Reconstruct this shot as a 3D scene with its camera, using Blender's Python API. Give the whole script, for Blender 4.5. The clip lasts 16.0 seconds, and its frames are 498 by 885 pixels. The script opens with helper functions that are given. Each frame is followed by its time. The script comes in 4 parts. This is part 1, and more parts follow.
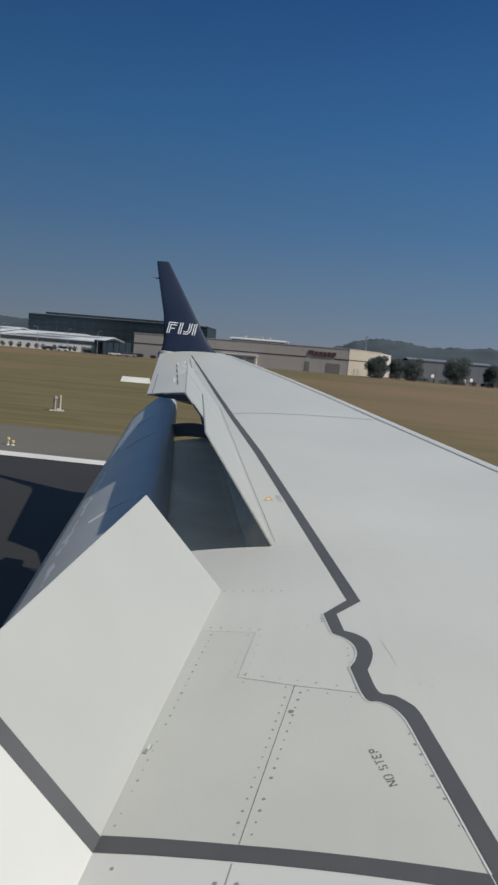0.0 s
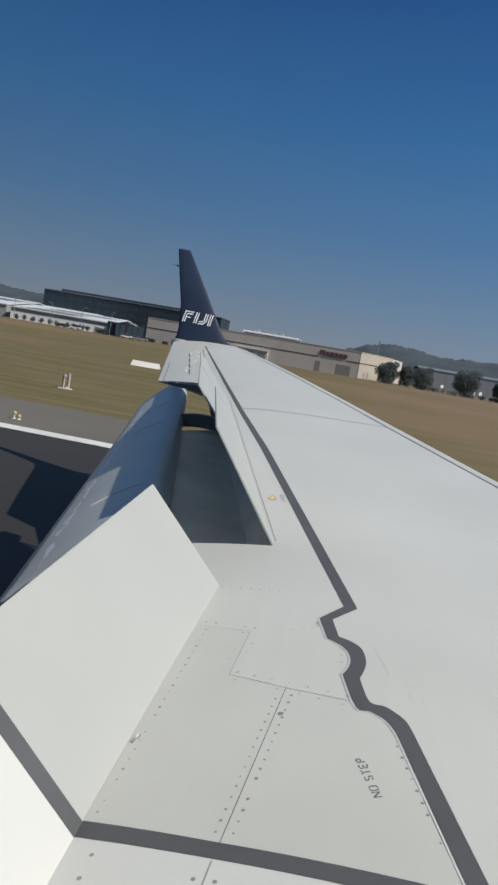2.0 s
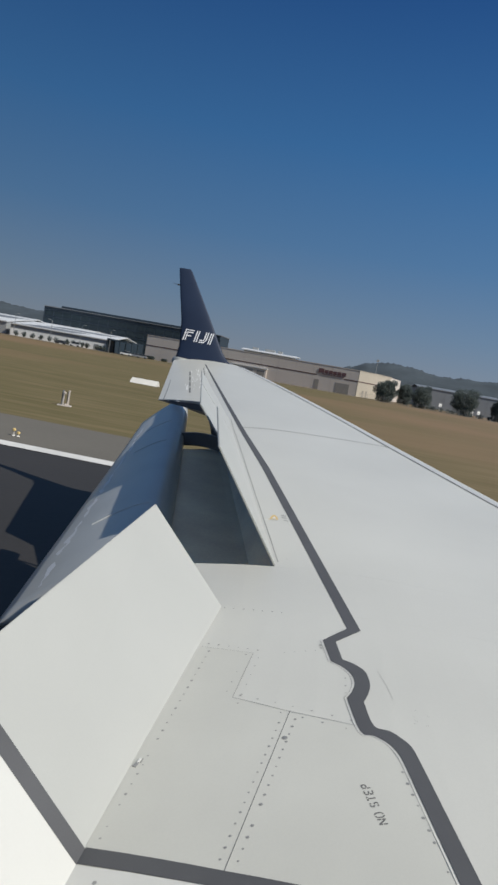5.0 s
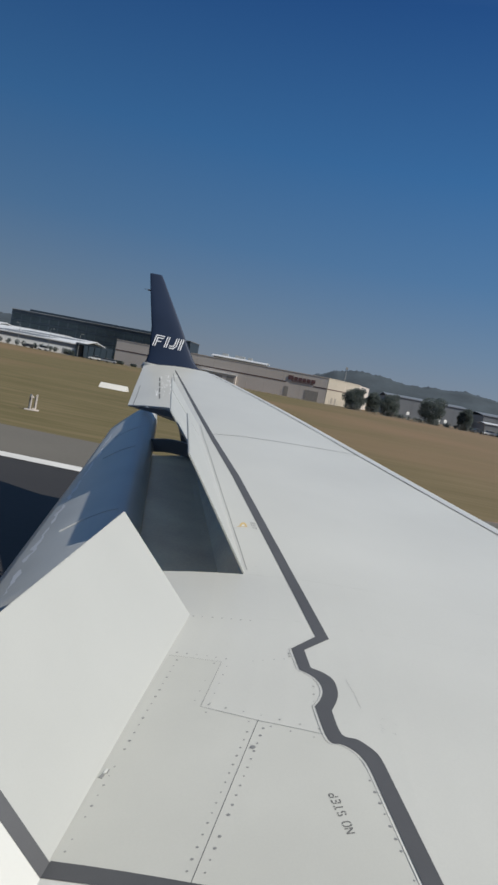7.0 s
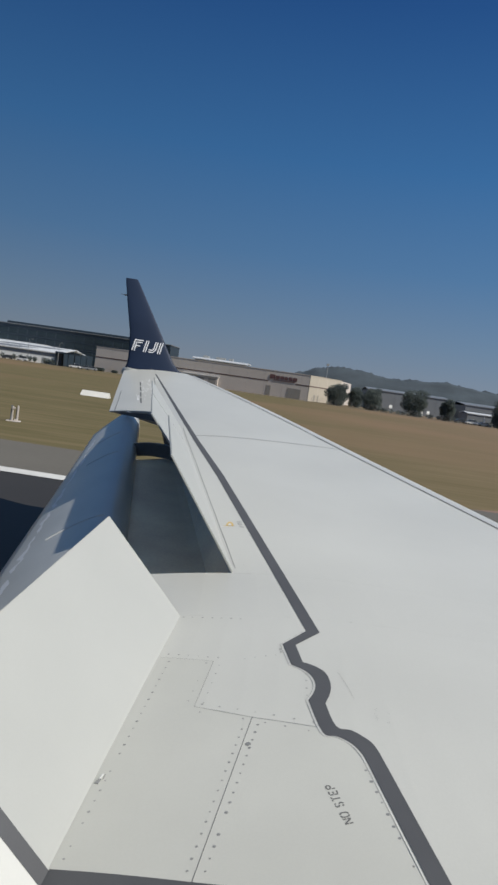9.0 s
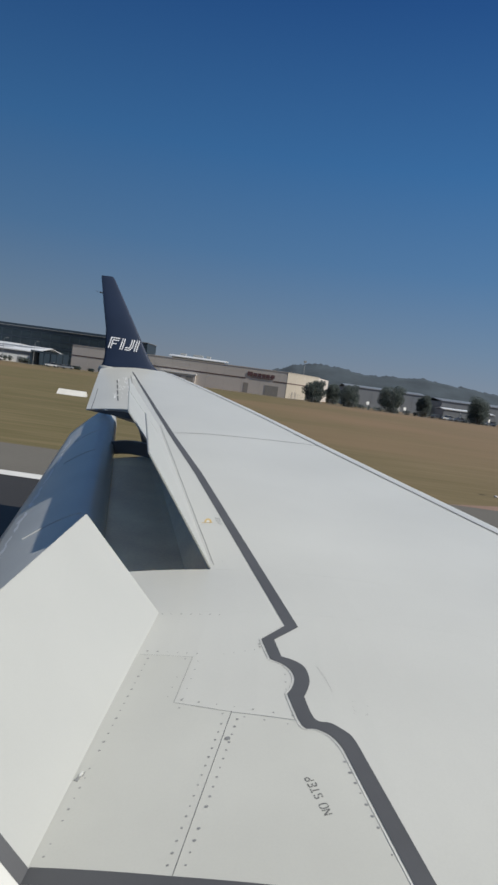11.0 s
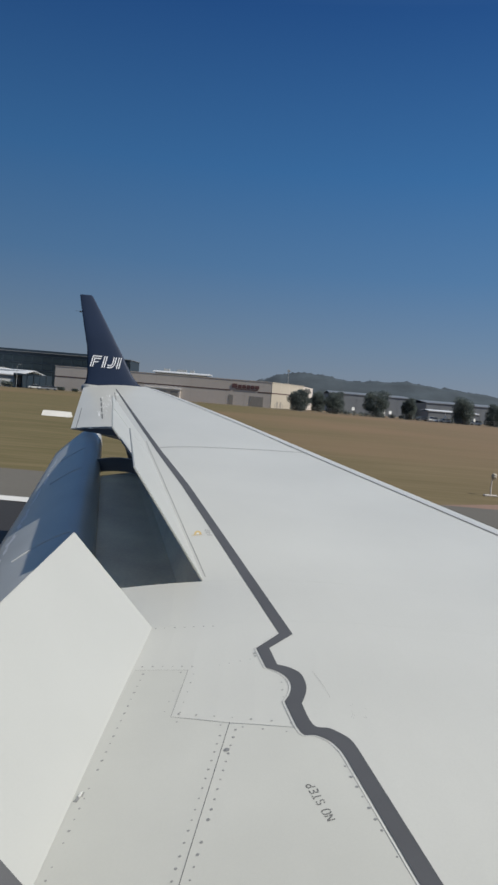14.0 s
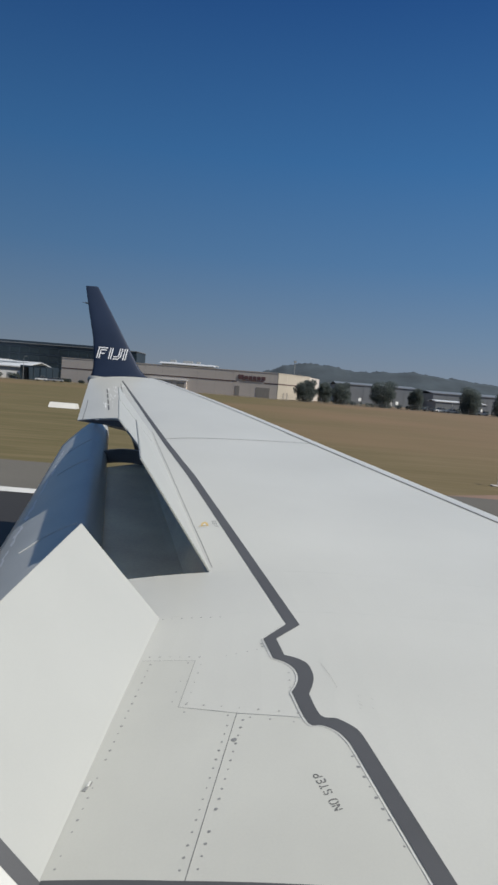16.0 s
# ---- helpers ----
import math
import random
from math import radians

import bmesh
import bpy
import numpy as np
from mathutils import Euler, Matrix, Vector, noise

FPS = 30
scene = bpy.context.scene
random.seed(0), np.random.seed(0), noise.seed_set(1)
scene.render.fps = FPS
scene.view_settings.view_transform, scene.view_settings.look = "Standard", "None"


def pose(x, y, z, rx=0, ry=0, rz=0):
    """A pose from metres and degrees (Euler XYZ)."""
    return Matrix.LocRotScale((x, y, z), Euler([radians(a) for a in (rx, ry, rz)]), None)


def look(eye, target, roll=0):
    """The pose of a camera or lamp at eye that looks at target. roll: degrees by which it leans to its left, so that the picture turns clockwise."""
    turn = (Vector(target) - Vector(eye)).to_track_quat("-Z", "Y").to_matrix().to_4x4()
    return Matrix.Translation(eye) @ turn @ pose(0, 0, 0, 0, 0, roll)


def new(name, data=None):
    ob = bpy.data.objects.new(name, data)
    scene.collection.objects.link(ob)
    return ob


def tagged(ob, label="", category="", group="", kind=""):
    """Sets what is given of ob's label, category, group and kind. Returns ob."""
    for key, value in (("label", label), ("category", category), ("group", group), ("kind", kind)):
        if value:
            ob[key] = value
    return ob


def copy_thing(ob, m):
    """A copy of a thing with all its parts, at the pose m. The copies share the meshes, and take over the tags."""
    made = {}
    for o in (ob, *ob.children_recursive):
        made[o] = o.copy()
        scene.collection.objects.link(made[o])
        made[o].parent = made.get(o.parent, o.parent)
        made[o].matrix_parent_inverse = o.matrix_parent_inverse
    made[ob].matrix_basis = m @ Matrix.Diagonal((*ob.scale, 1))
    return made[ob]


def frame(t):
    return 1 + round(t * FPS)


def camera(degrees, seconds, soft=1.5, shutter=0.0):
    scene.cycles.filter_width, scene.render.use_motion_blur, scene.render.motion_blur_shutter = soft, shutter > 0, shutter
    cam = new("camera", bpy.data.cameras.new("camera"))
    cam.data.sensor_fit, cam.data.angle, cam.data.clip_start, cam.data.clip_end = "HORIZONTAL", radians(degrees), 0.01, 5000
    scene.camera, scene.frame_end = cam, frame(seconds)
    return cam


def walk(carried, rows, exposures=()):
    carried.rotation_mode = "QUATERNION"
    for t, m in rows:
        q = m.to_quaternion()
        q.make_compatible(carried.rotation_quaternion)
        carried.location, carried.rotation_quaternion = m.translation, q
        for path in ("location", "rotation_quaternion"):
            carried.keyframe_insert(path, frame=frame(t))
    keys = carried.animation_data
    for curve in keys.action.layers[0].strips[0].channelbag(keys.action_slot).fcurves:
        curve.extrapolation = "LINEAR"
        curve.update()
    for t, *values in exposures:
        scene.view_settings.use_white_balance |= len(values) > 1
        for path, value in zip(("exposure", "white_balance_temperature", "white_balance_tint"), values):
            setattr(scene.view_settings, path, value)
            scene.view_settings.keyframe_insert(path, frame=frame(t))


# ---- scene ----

# ================= camera and its walk =================
cam = camera(37.48, 16.0, soft=2.7)

# seconds, place in metres, turn to the left, tilt up and lean to the left in degrees
PATH = (
    (0.0, 0.000, 0.000, 3.700, 7.00, -6.60, 4.80),
    (0.5, -0.025, 0.017, 3.701, 7.26, -7.08, 5.82),
    (1.0, -0.019, -0.001, 3.706, 7.50, -5.31, 7.04),
    (1.5, -0.045, -0.028, 3.717, 7.63, -6.21, 9.56),
    (2.0, -0.045, 0.001, 3.716, 7.22, -7.10, 9.77),
    (2.5, -0.053, -0.016, 3.722, 7.39, -6.97, 10.65),
    (3.0, -0.050, -0.014, 3.730, 7.30, -7.36, 9.70),
    (5.5, -0.083, -0.002, 3.728, 7.19, -5.53, 10.23),
    (6.0, -0.088, -0.003, 3.732, 5.64, -5.50, 10.89),
    (6.5, -0.093, 0.004, 3.731, 5.53, -4.89, 10.92),
    (7.0, -0.084, -0.002, 3.736, 5.04, -4.81, 10.75),
    (7.5, -0.078, -0.024, 3.738, 3.89, -5.57, 10.02),
    (8.0, -0.058, -0.008, 3.730, 3.58, -6.77, 8.10),
    (8.5, -0.068, 0.007, 3.720, 3.22, -5.79, 9.03),
    (9.0, -0.062, -0.002, 3.724, 3.89, -4.58, 8.04),
    (9.5, -0.050, -0.012, 3.722, 3.07, -4.90, 7.96),
    (10.0, -0.047, -0.014, 3.720, 2.21, -5.01, 7.24),
    (12.5, -0.067, -0.009, 3.718, 2.16, -3.69, 8.32),
    (13.0, -0.057, -0.005, 3.722, 2.03, -3.82, 6.69),
    (13.5, -0.040, -0.015, 3.716, 1.34, -3.41, 5.69),
    (14.0, -0.034, -0.012, 3.705, 1.31, -3.55, 4.69),
    (14.5, -0.031, -0.011, 3.705, 1.56, -3.71, 4.17),
    (15.0, -0.032, -0.015, 3.704, 1.77, -3.72, 4.53),
    (15.5, -0.028, -0.009, 3.706, 1.61, -4.24, 4.58),
    (16.0, -0.034, -0.004, 3.703, 1.76, -4.28, 4.49),
)


def carried_pose(x, y, z, yaw, tilt, lean):
    a, b = radians(yaw), radians(tilt)
    way = Vector((-math.sin(a) * math.cos(b), math.cos(a) * math.cos(b), math.sin(b)))
    eye = Vector((x, y, z))
    return look(eye, eye + way, lean)


walk(cam, [(r[0], carried_pose(*r[1:])) for r in PATH], exposures=((0.0, -0.14), (0.5, -0.13), (1.0, -0.11), (1.5, 0.03), (2.0, 0.03), (3.0, 0.06), (5.5, 0.02), (16.0, 0.04)))

# ================= world and sun =================
SUN_WAY = Vector((0.655, -0.26, 0.710)).normalized()
world = bpy.data.worlds.new("world")
scene.world = world
world.use_nodes = True
wn, wl = world.node_tree.nodes, world.node_tree.links
sky = wn.new("ShaderNodeTexSky")
sky.sky_type = "NISHITA"
sky.sun_disc = False
sky.sun_elevation = math.asin(SUN_WAY.z)
sky.sun_rotation = math.atan2(SUN_WAY.x, SUN_WAY.y)
sky.altitude = 600
sky.air_density = 1.0
sky.dust_density = 0.4
sky.ozone_density = 5.0
# the sky's brightness by height above the horizon: hazy grey-blue low down, deep blue above, raised overhead out of
# view to fill the shade
geo = wn.new("ShaderNodeTexCoord")
parts = wn.new("ShaderNodeSeparateXYZ")
wl.new(geo.outputs["Generated"], parts.inputs[0])
haze = wn.new("ShaderNodeValToRGB")
stops = ((0.0, (0.200, 0.236, 0.298)), (0.08, (0.134, 0.211, 0.322)), (0.17, (0.074, 0.175, 0.337)), (0.29, (0.036, 0.136, 0.325)), (0.46, (0.014, 0.072, 0.232)), (0.75, (0.120, 0.190, 0.320)), (1.0, (0.165, 0.235, 0.350)))
while len(haze.color_ramp.elements) < len(stops):
    haze.color_ramp.elements.new(0.5)
for e, (p, c) in zip(haze.color_ramp.elements, stops):
    e.position, e.color = p, (*c, 1)
wl.new(parts.outputs["Z"], haze.inputs[0])
dim = wn.new("ShaderNodeMixRGB")
dim.blend_type = "MULTIPLY"
dim.inputs[0].default_value = 1.0
dim.inputs[2].default_value = (0.05, 0.05, 0.05, 1)
wl.new(sky.outputs[0], dim.inputs[1])
blend = wn.new("ShaderNodeMixRGB")
blend.inputs[0].default_value = 0.88
wl.new(dim.outputs[0], blend.inputs[1])
# brighter towards the sun's side
side_gain = wn.new("ShaderNodeMath")
side_gain.operation = "MULTIPLY_ADD"
side_gain.inputs[1].default_value, side_gain.inputs[2].default_value = 0.40, 1.0
wl.new(parts.outputs["X"], side_gain.inputs[0])
gain = wn.new("ShaderNodeVectorMath")
gain.operation = "SCALE"
wl.new(haze.outputs[0], gain.inputs[0])
wl.new(side_gain.outputs[0], gain.inputs["Scale"])
wl.new(gain.outputs[0], blend.inputs[2])
wl.new(blend.outputs[0], wn["Background"].inputs[0])
wn["Background"].inputs[1].default_value = 1.0

sun = new("sun", bpy.data.lights.new("sun", "SUN"))
sun.data.energy = 4.45
sun.data.angle = radians(0.53)
sun.data.color = (1.0, 0.96, 0.88)
sun.matrix_basis = look(SUN_WAY * 60, (0, 0, 0))


# ================= materials =================
def material(name, base, rough=0.5, metal=0.0, fine=40.0, coarse=1.2, vary=0.12, bump=0.05, tint=None, spec=0.5, coat=0.0):
    """Base colour with variation at two scales and a fine relief."""
    m = bpy.data.materials.new(name)
    m.use_nodes = True
    n, l = m.node_tree.nodes, m.node_tree.links
    b = n["Principled BSDF"]
    b.inputs["Roughness"].default_value = rough
    b.inputs["Metallic"].default_value = metal
    b.inputs["Specular IOR Level"].default_value = spec
    b.inputs["Coat Weight"].default_value = coat
    b.inputs["Coat Roughness"].default_value = 0.15
    co = n.new("ShaderNodeTexCoord")
    big, small = n.new("ShaderNodeTexNoise"), n.new("ShaderNodeTexNoise")
    for node, scale, detail in ((big, coarse, 5.0), (small, fine, 3.0)):
        node.inputs["Scale"].default_value = scale
        node.inputs["Detail"].default_value = detail
        l.new(co.outputs["Object"], node.inputs["Vector"])
    add = n.new("ShaderNodeMath")
    add.operation = "MULTIPLY_ADD"
    add.inputs[1].default_value = 0.35
    l.new(small.outputs["Fac"], add.inputs[0])
    l.new(big.outputs["Fac"], add.inputs[2])
    ramp = n.new("ShaderNodeValToRGB")
    ramp.color_ramp.elements[0].position, ramp.color_ramp.elements[1].position = 0.42, 0.93
    low = [c * (1 - vary) for c in base]
    high = tint if tint else [min(1, c * (1 + vary)) for c in base]
    ramp.color_ramp.elements[0].color = (*low, 1)
    ramp.color_ramp.elements[1].color = (*high, 1)
    l.new(add.outputs[0], ramp.inputs[0])
    l.new(ramp.outputs[0], b.inputs["Base Color"])
    if bump:
        bp = n.new("ShaderNodeBump")
        bp.inputs["Strength"].default_value = bump
        bp.inputs["Distance"].default_value = 0.01
        l.new(small.outputs["Fac"], bp.inputs["Height"])
        l.new(bp.outputs[0], b.inputs["Normal"])
    return m


M_WING = material("wing_grey_paint", (0.527, 0.526, 0.487), 0.36, fine=90, coarse=0.8, vary=0.05, bump=0.01)
M_PANEL = material("panel_grey_paint", (0.512, 0.511, 0.468), 0.38, fine=120, coarse=1.6, vary=0.05, bump=0.01)
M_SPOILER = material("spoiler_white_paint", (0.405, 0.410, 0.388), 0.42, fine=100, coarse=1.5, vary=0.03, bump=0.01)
M_WHITE = material("white_paint", (0.57, 0.57, 0.54), 0.40, fine=100, coarse=1.5, vary=0.03, bump=0.01)
M_STRIPE = material("dark_grey_walkway_paint", (0.080, 0.081, 0.085), 0.6, fine=160, coarse=3, vary=0.12, bump=0.03)
M_JOINT = material("grey_joint_line", (0.27, 0.27, 0.26), 0.7, fine=200, vary=0.25)
M_SEAM = material("dark_seam_sealant", (0.13, 0.13, 0.13), 0.7, fine=200, vary=0.2)
M_SEAL = material("pale_edge_sealant", (0.66, 0.66, 0.64), 0.5, fine=200, vary=0.05)
M_RIVET = material("dull_rivet_metal", (0.30, 0.30, 0.29), 0.5, metal=0.3, fine=300, vary=0.3)
M_SLAT = material("pale_leading_edge_metal", (0.545, 0.545, 0.515), 0.36, metal=0.1, fine=60, vary=0.06)
M_NAVY = material("navy_blue_paint", (0.018, 0.028, 0.055), 0.42, fine=60, coarse=1, vary=0.15, bump=0.0, coat=0.15)
M_LETTER = material("white_marking", (0.78, 0.78, 0.78), 0.45, vary=0.03)
M_STENCIL = material("dark_stencil_paint", (0.16, 0.16, 0.155), 0.7, fine=220, vary=0.4)
M_YELLOW = material("yellow_marking", (0.60, 0.44, 0.18), 0.5, vary=0.1)
M_FLAP = material("flap_grey_paint", (0.50, 0.50, 0.475), 0.30, fine=60, coarse=1.5, vary=0.08, bump=0.01, spec=1.0)
M_COVE = material("tan_primer", (0.90, 0.72, 0.53), 0.5, fine=40, coarse=1.5, vary=0.22, bump=0.02)
M_STEEL = material("dark_actuator_steel", (0.16, 0.16, 0.165), 0.4, metal=0.7, fine=80, vary=0.2)
M_SCUFF = material("scuffed_bare_paint", (0.80, 0.80, 0.78), 0.6, fine=25, coarse=9, vary=0.25)

M_ASPHALT = material("runway_asphalt", (0.0205, 0.0178, 0.0150), 0.72, fine=6, coarse=0.12, vary=0.3, bump=0.3, spec=0.65)
M_SHOULDER = material("shoulder_asphalt", (0.118, 0.108, 0.089), 0.9, fine=5, coarse=0.1, vary=0.18, bump=0.3)
M_LINE = material("white_runway_paint", (0.62, 0.61, 0.575), 0.7, fine=3, coarse=0.5, vary=0.1)
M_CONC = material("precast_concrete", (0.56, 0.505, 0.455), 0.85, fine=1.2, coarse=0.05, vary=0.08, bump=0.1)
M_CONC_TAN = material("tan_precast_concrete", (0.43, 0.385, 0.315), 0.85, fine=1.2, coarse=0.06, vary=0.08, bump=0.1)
M_CONC_JOINT = material("concrete_joint_sealant", (0.48, 0.43, 0.385), 0.9, fine=2, coarse=0.1, vary=0.1)
M_BAND = material("dark_red_brown_band", (0.10, 0.062, 0.055), 0.7, fine=2, coarse=0.1, vary=0.15)
M_SIGNRED = material("red_sign_paint", (0.14, 0.070, 0.070), 0.5, fine=3, vary=0.1)
M_DOOR = material("grey_roller_door", (0.27, 0.25, 0.225), 0.6, fine=2, vary=0.1)
M_DARKGLASS = material("dark_facade_glass", (0.020, 0.032, 0.040), 0.25, fine=0.6, coarse=0.05, vary=0.3, bump=0.0)
M_DARKCLAD = material("dark_teal_cladding", (0.024, 0.039, 0.054), 0.5, fine=0.8, coarse=0.05, vary=0.2)
M_METALROOF = material("pale_metal_roof", (0.62, 0.63, 0.63), 0.45, fine=1.5, coarse=0.08, vary=0.08)
M_GREYROOF = material("grey_metal_roof", (0.17, 0.18, 0.19), 0.5, fine=1.5, coarse=0.08, vary=0.1)
M_WHITEWALL = material("white_metal_wall", (0.80, 0.80, 0.77), 0.6, fine=1.5, coarse=0.1, vary=0.06)
M_GREYWALL = material("grey_metal_wall", (0.30, 0.31, 0.31), 0.6, fine=1.5, coarse=0.1, vary=0.1)
M_BLUEGREY = material("blue_grey_metal_wall", (0.20, 0.215, 0.23), 0.6, fine=1.2, coarse=0.08, vary=0.12)
M_BARK = material("tree_bark", (0.12, 0.09, 0.065), 0.9, fine=8, vary=0.25, bump=0.3)
M_LEAF = material("eucalypt_leaves", (0.140, 0.165, 0.152), 0.85, fine=1.5, coarse=0.4, vary=0.2, spec=0.2)
tn, tl = M_LEAF.node_tree.nodes, M_LEAF.node_tree.links
thin = tn.new("ShaderNodeBsdfTranslucent")
through_leaf = tn.new("ShaderNodeMixShader")
through_leaf.inputs[0].default_value = 0.5
tl.new(tn["Principled BSDF"].inputs["Base Color"].links[0].from_socket, thin.inputs[0])
tl.new(tn["Principled BSDF"].outputs[0], through_leaf.inputs[1])
tl.new(thin.outputs[0], through_leaf.inputs[2])
tl.new(through_leaf.outputs[0], tn["Material Output"].inputs[0])
M_HILL = material("wooded_hillside", (0.046, 0.060, 0.070), 0.95, fine=0.08, coarse=0.012, vary=0.25, bump=0.0)
M_MARKER = material("white_marker_board", (0.64, 0.62, 0.57), 0.6, fine=4, vary=0.06)


def grass_material():
    """Dry airfield grass: straw and green in long mown bands, with bare reddish patches."""
    m = bpy.data.materials.new("dry_airfield_grass")
    m.use_nodes = True
    n, l = m.node_tree.nodes, m.node_tree.links
    b = n["Principled BSDF"]
    b.inputs["Roughness"].default_value = 0.95
    b.inputs["Specular IOR Level"].default_value = 0.1
    co = n.new("ShaderNodeTexCoord")
    mp = n.new("ShaderNodeMapping")
    mp.inputs["Scale"].default_value = (0.05, 0.5, 1)
    l.new(co.outputs["Object"], mp.inputs["Vector"])
    bands, fine, soil = n.new("ShaderNodeTexNoise"), n.new("ShaderNodeTexNoise"), n.new("ShaderNodeTexNoise")
    bands.inputs["Scale"].default_value, bands.inputs["Detail"].default_value = 0.6, 6
    l.new(mp.outputs[0], bands.inputs["Vector"])
    fine.inputs["Scale"].default_value, fine.inputs["Detail"].default_value = 1.6, 6
    streak = n.new("ShaderNodeMapping")
    streak.inputs["Scale"].default_value = (0.10, 0.85, 1)
    l.new(co.outputs["Object"], streak.inputs["Vector"])
    l.new(streak.outputs[0], fine.inputs["Vector"])
    soil.inputs["Scale"].default_value, soil.inputs["Detail"].default_value = 0.012, 4
    l.new(co.outputs["Object"], soil.inputs["Vector"])
    r1 = n.new("ShaderNodeValToRGB")
    r1.color_ramp.elements[0].position, r1.color_ramp.elements[0].color = 0.33, (0.108, 0.092, 0.045, 1)
    r1.color_ramp.elements[1].position, r1.color_ramp.elements[1].color = 0.70, (0.168, 0.134, 0.073, 1)
    l.new(bands.outputs["Fac"], r1.inputs[0])
    r2 = n.new("ShaderNodeValToRGB")
    r2.color_ramp.elements[0].position, r2.color_ramp.elements[0].color = 0.40, (0.112, 0.098, 0.043, 1)
    r2.color_ramp.elements[1].position, r2.color_ramp.elements[1].color = 0.66, (0.195, 0.152, 0.085, 1)
    l.new(fine.outputs["Fac"], r2.inputs[0])
    mix = n.new("ShaderNodeMixRGB")
    mix.inputs[0].default_value = 0.5
    l.new(r1.outputs[0], mix.inputs[1])
    l.new(r2.outputs[0], mix.inputs[2])
    r3 = n.new("ShaderNodeValToRGB")
    r3.color_ramp.elements[0].position, r3.color_ramp.elements[1].position = 0.48, 0.60
    l.new(soil.outputs["Fac"], r3.inputs[0])
    mix2 = n.new("ShaderNodeMixRGB")
    l.new(r3.outputs[0], mix2.inputs[0])
    l.new(mix.outputs[0], mix2.inputs[1])
    mix2.inputs[2].default_value = (0.190, 0.132, 0.076, 1)
    # bare reddish soil towards the store's end of the field
    sp = n.new("ShaderNodeSeparateXYZ")
    l.new(co.outputs["Object"], sp.inputs[0])
    sway = n.new("ShaderNodeMath")
    sway.operation = "MULTIPLY_ADD"
    sway.inputs[1].default_value = 60.0
    l.new(soil.outputs["Fac"], sway.inputs[0])
    l.new(sp.outputs["X"], sway.inputs[2])
    span = n.new("ShaderNodeMapRange")
    span.inputs[1].default_value, span.inputs[2].default_value = 18.0, 75.0
    span.inputs[3].default_value, span.inputs[4].default_value = 0.0, 0.75
    l.new(sway.outputs[0], span.inputs[0])
    mix3 = n.new("ShaderNodeMixRGB")
    l.new(span.outputs[0], mix3.inputs[0])
    l.new(mix2.outputs[0], mix3.inputs[1])
    earth = n.new("ShaderNodeMixRGB")
    l.new(bands.outputs["Fac"], earth.inputs[0])
    earth.inputs[1].default_value = (0.185, 0.130, 0.083, 1)
    earth.inputs[2].default_value = (0.238, 0.166, 0.113, 1)
    l.new(earth.outputs[0], mix3.inputs[2])
    l.new(mix3.outputs[0], b.inputs["Base Color"])
    bp = n.new("ShaderNodeBump")
    bp.inputs["Strength"].default_value = 0.5
    bp.inputs["Distance"].default_value = 0.08
    l.new(fine.outputs["Fac"], bp.inputs["Height"])
    l.new(bp.outputs[0], b.inputs["Normal"])
    return m


M_GRASS = grass_material()


# ================= mesh helpers =================
def mesh_from(name, bm, mat, smooth=False):
    me = bpy.data.meshes.new(name)
    bmesh.ops.recalc_face_normals(bm, faces=bm.faces)
    bm.to_mesh(me)
    bm.free()
    for p in me.polygons:
        p.use_smooth = smooth
    me.materials.append(mat)
    return me


def part(name, bm, mat, parent=None, label="", smooth=False):
    """One mesh object under a thing or a part; its coordinates are the parent's."""
    ob = new(name, mesh_from(name, bm, mat, smooth))
    if parent is not None:
        ob.parent = parent
    if label:
        tagged(ob, label)
    return ob


def thing(name, label, category, group="", kind="", at=None):
    ob = new(name)
    ob.empty_display_size = 0.3
    if at is not None:
        ob.matrix_basis = at
    return tagged(ob, label, category, group, kind)


def box(bm, x0, x1, y0, y1, z0, z1, bevel=0.0):
    vs = [bm.verts.new((x, y, z)) for x in (x0, x1) for y in (y0, y1) for z in (z0, z1)]
    quads = ((0, 1, 3, 2), (4, 6, 7, 5), (0, 4, 5, 1), (2, 3, 7, 6), (0, 2, 6, 4), (1, 5, 7, 3))
    fs = [bm.faces.new([vs[i] for i in q]) for q in quads]
    if bevel:
        es = list({e for f in fs for e in f.edges})
        bmesh.ops.bevel(bm, geom=es, offset=bevel, segments=2, affect="EDGES")


def boxed(*a, bevel=0.0):
    bm = bmesh.new()
    box(bm, *a, bevel=bevel)
    return bm


def loft(bm, rings, closed=True, caps=True):
    """Rings of equal length joined into a skin."""
    vr = [[bm.verts.new(p) for p in ring] for ring in rings]
    n = len(vr[0])
    for a, b in zip(vr, vr[1:]):
        for i in range(n if closed else n - 1):
            j = (i + 1) % n
            bm.faces.new((a[i], a[j], b[j], b[i]))
    if caps and closed:
        bm.faces.new(vr[0])
        bm.faces.new(list(reversed(vr[-1])))
    return vr


def plate(bm, corners, thick):
    """A slab of four corners, thickened away from its upper side."""
    a, b, c, d = (Vector(p) for p in corners)
    nrm = (b - a).cross(d - a).normalized() * thick
    lo = [bm.verts.new(p) for p in (a, b, c, d)]
    hi = [bm.verts.new(p - nrm) for p in (a, b, c, d)]
    bm.faces.new(lo)
    bm.faces.new(list(reversed(hi)))
    for i in range(4):
        j = (i + 1) % 4
        bm.faces.new((lo[i], lo[j], hi[j], hi[i]))


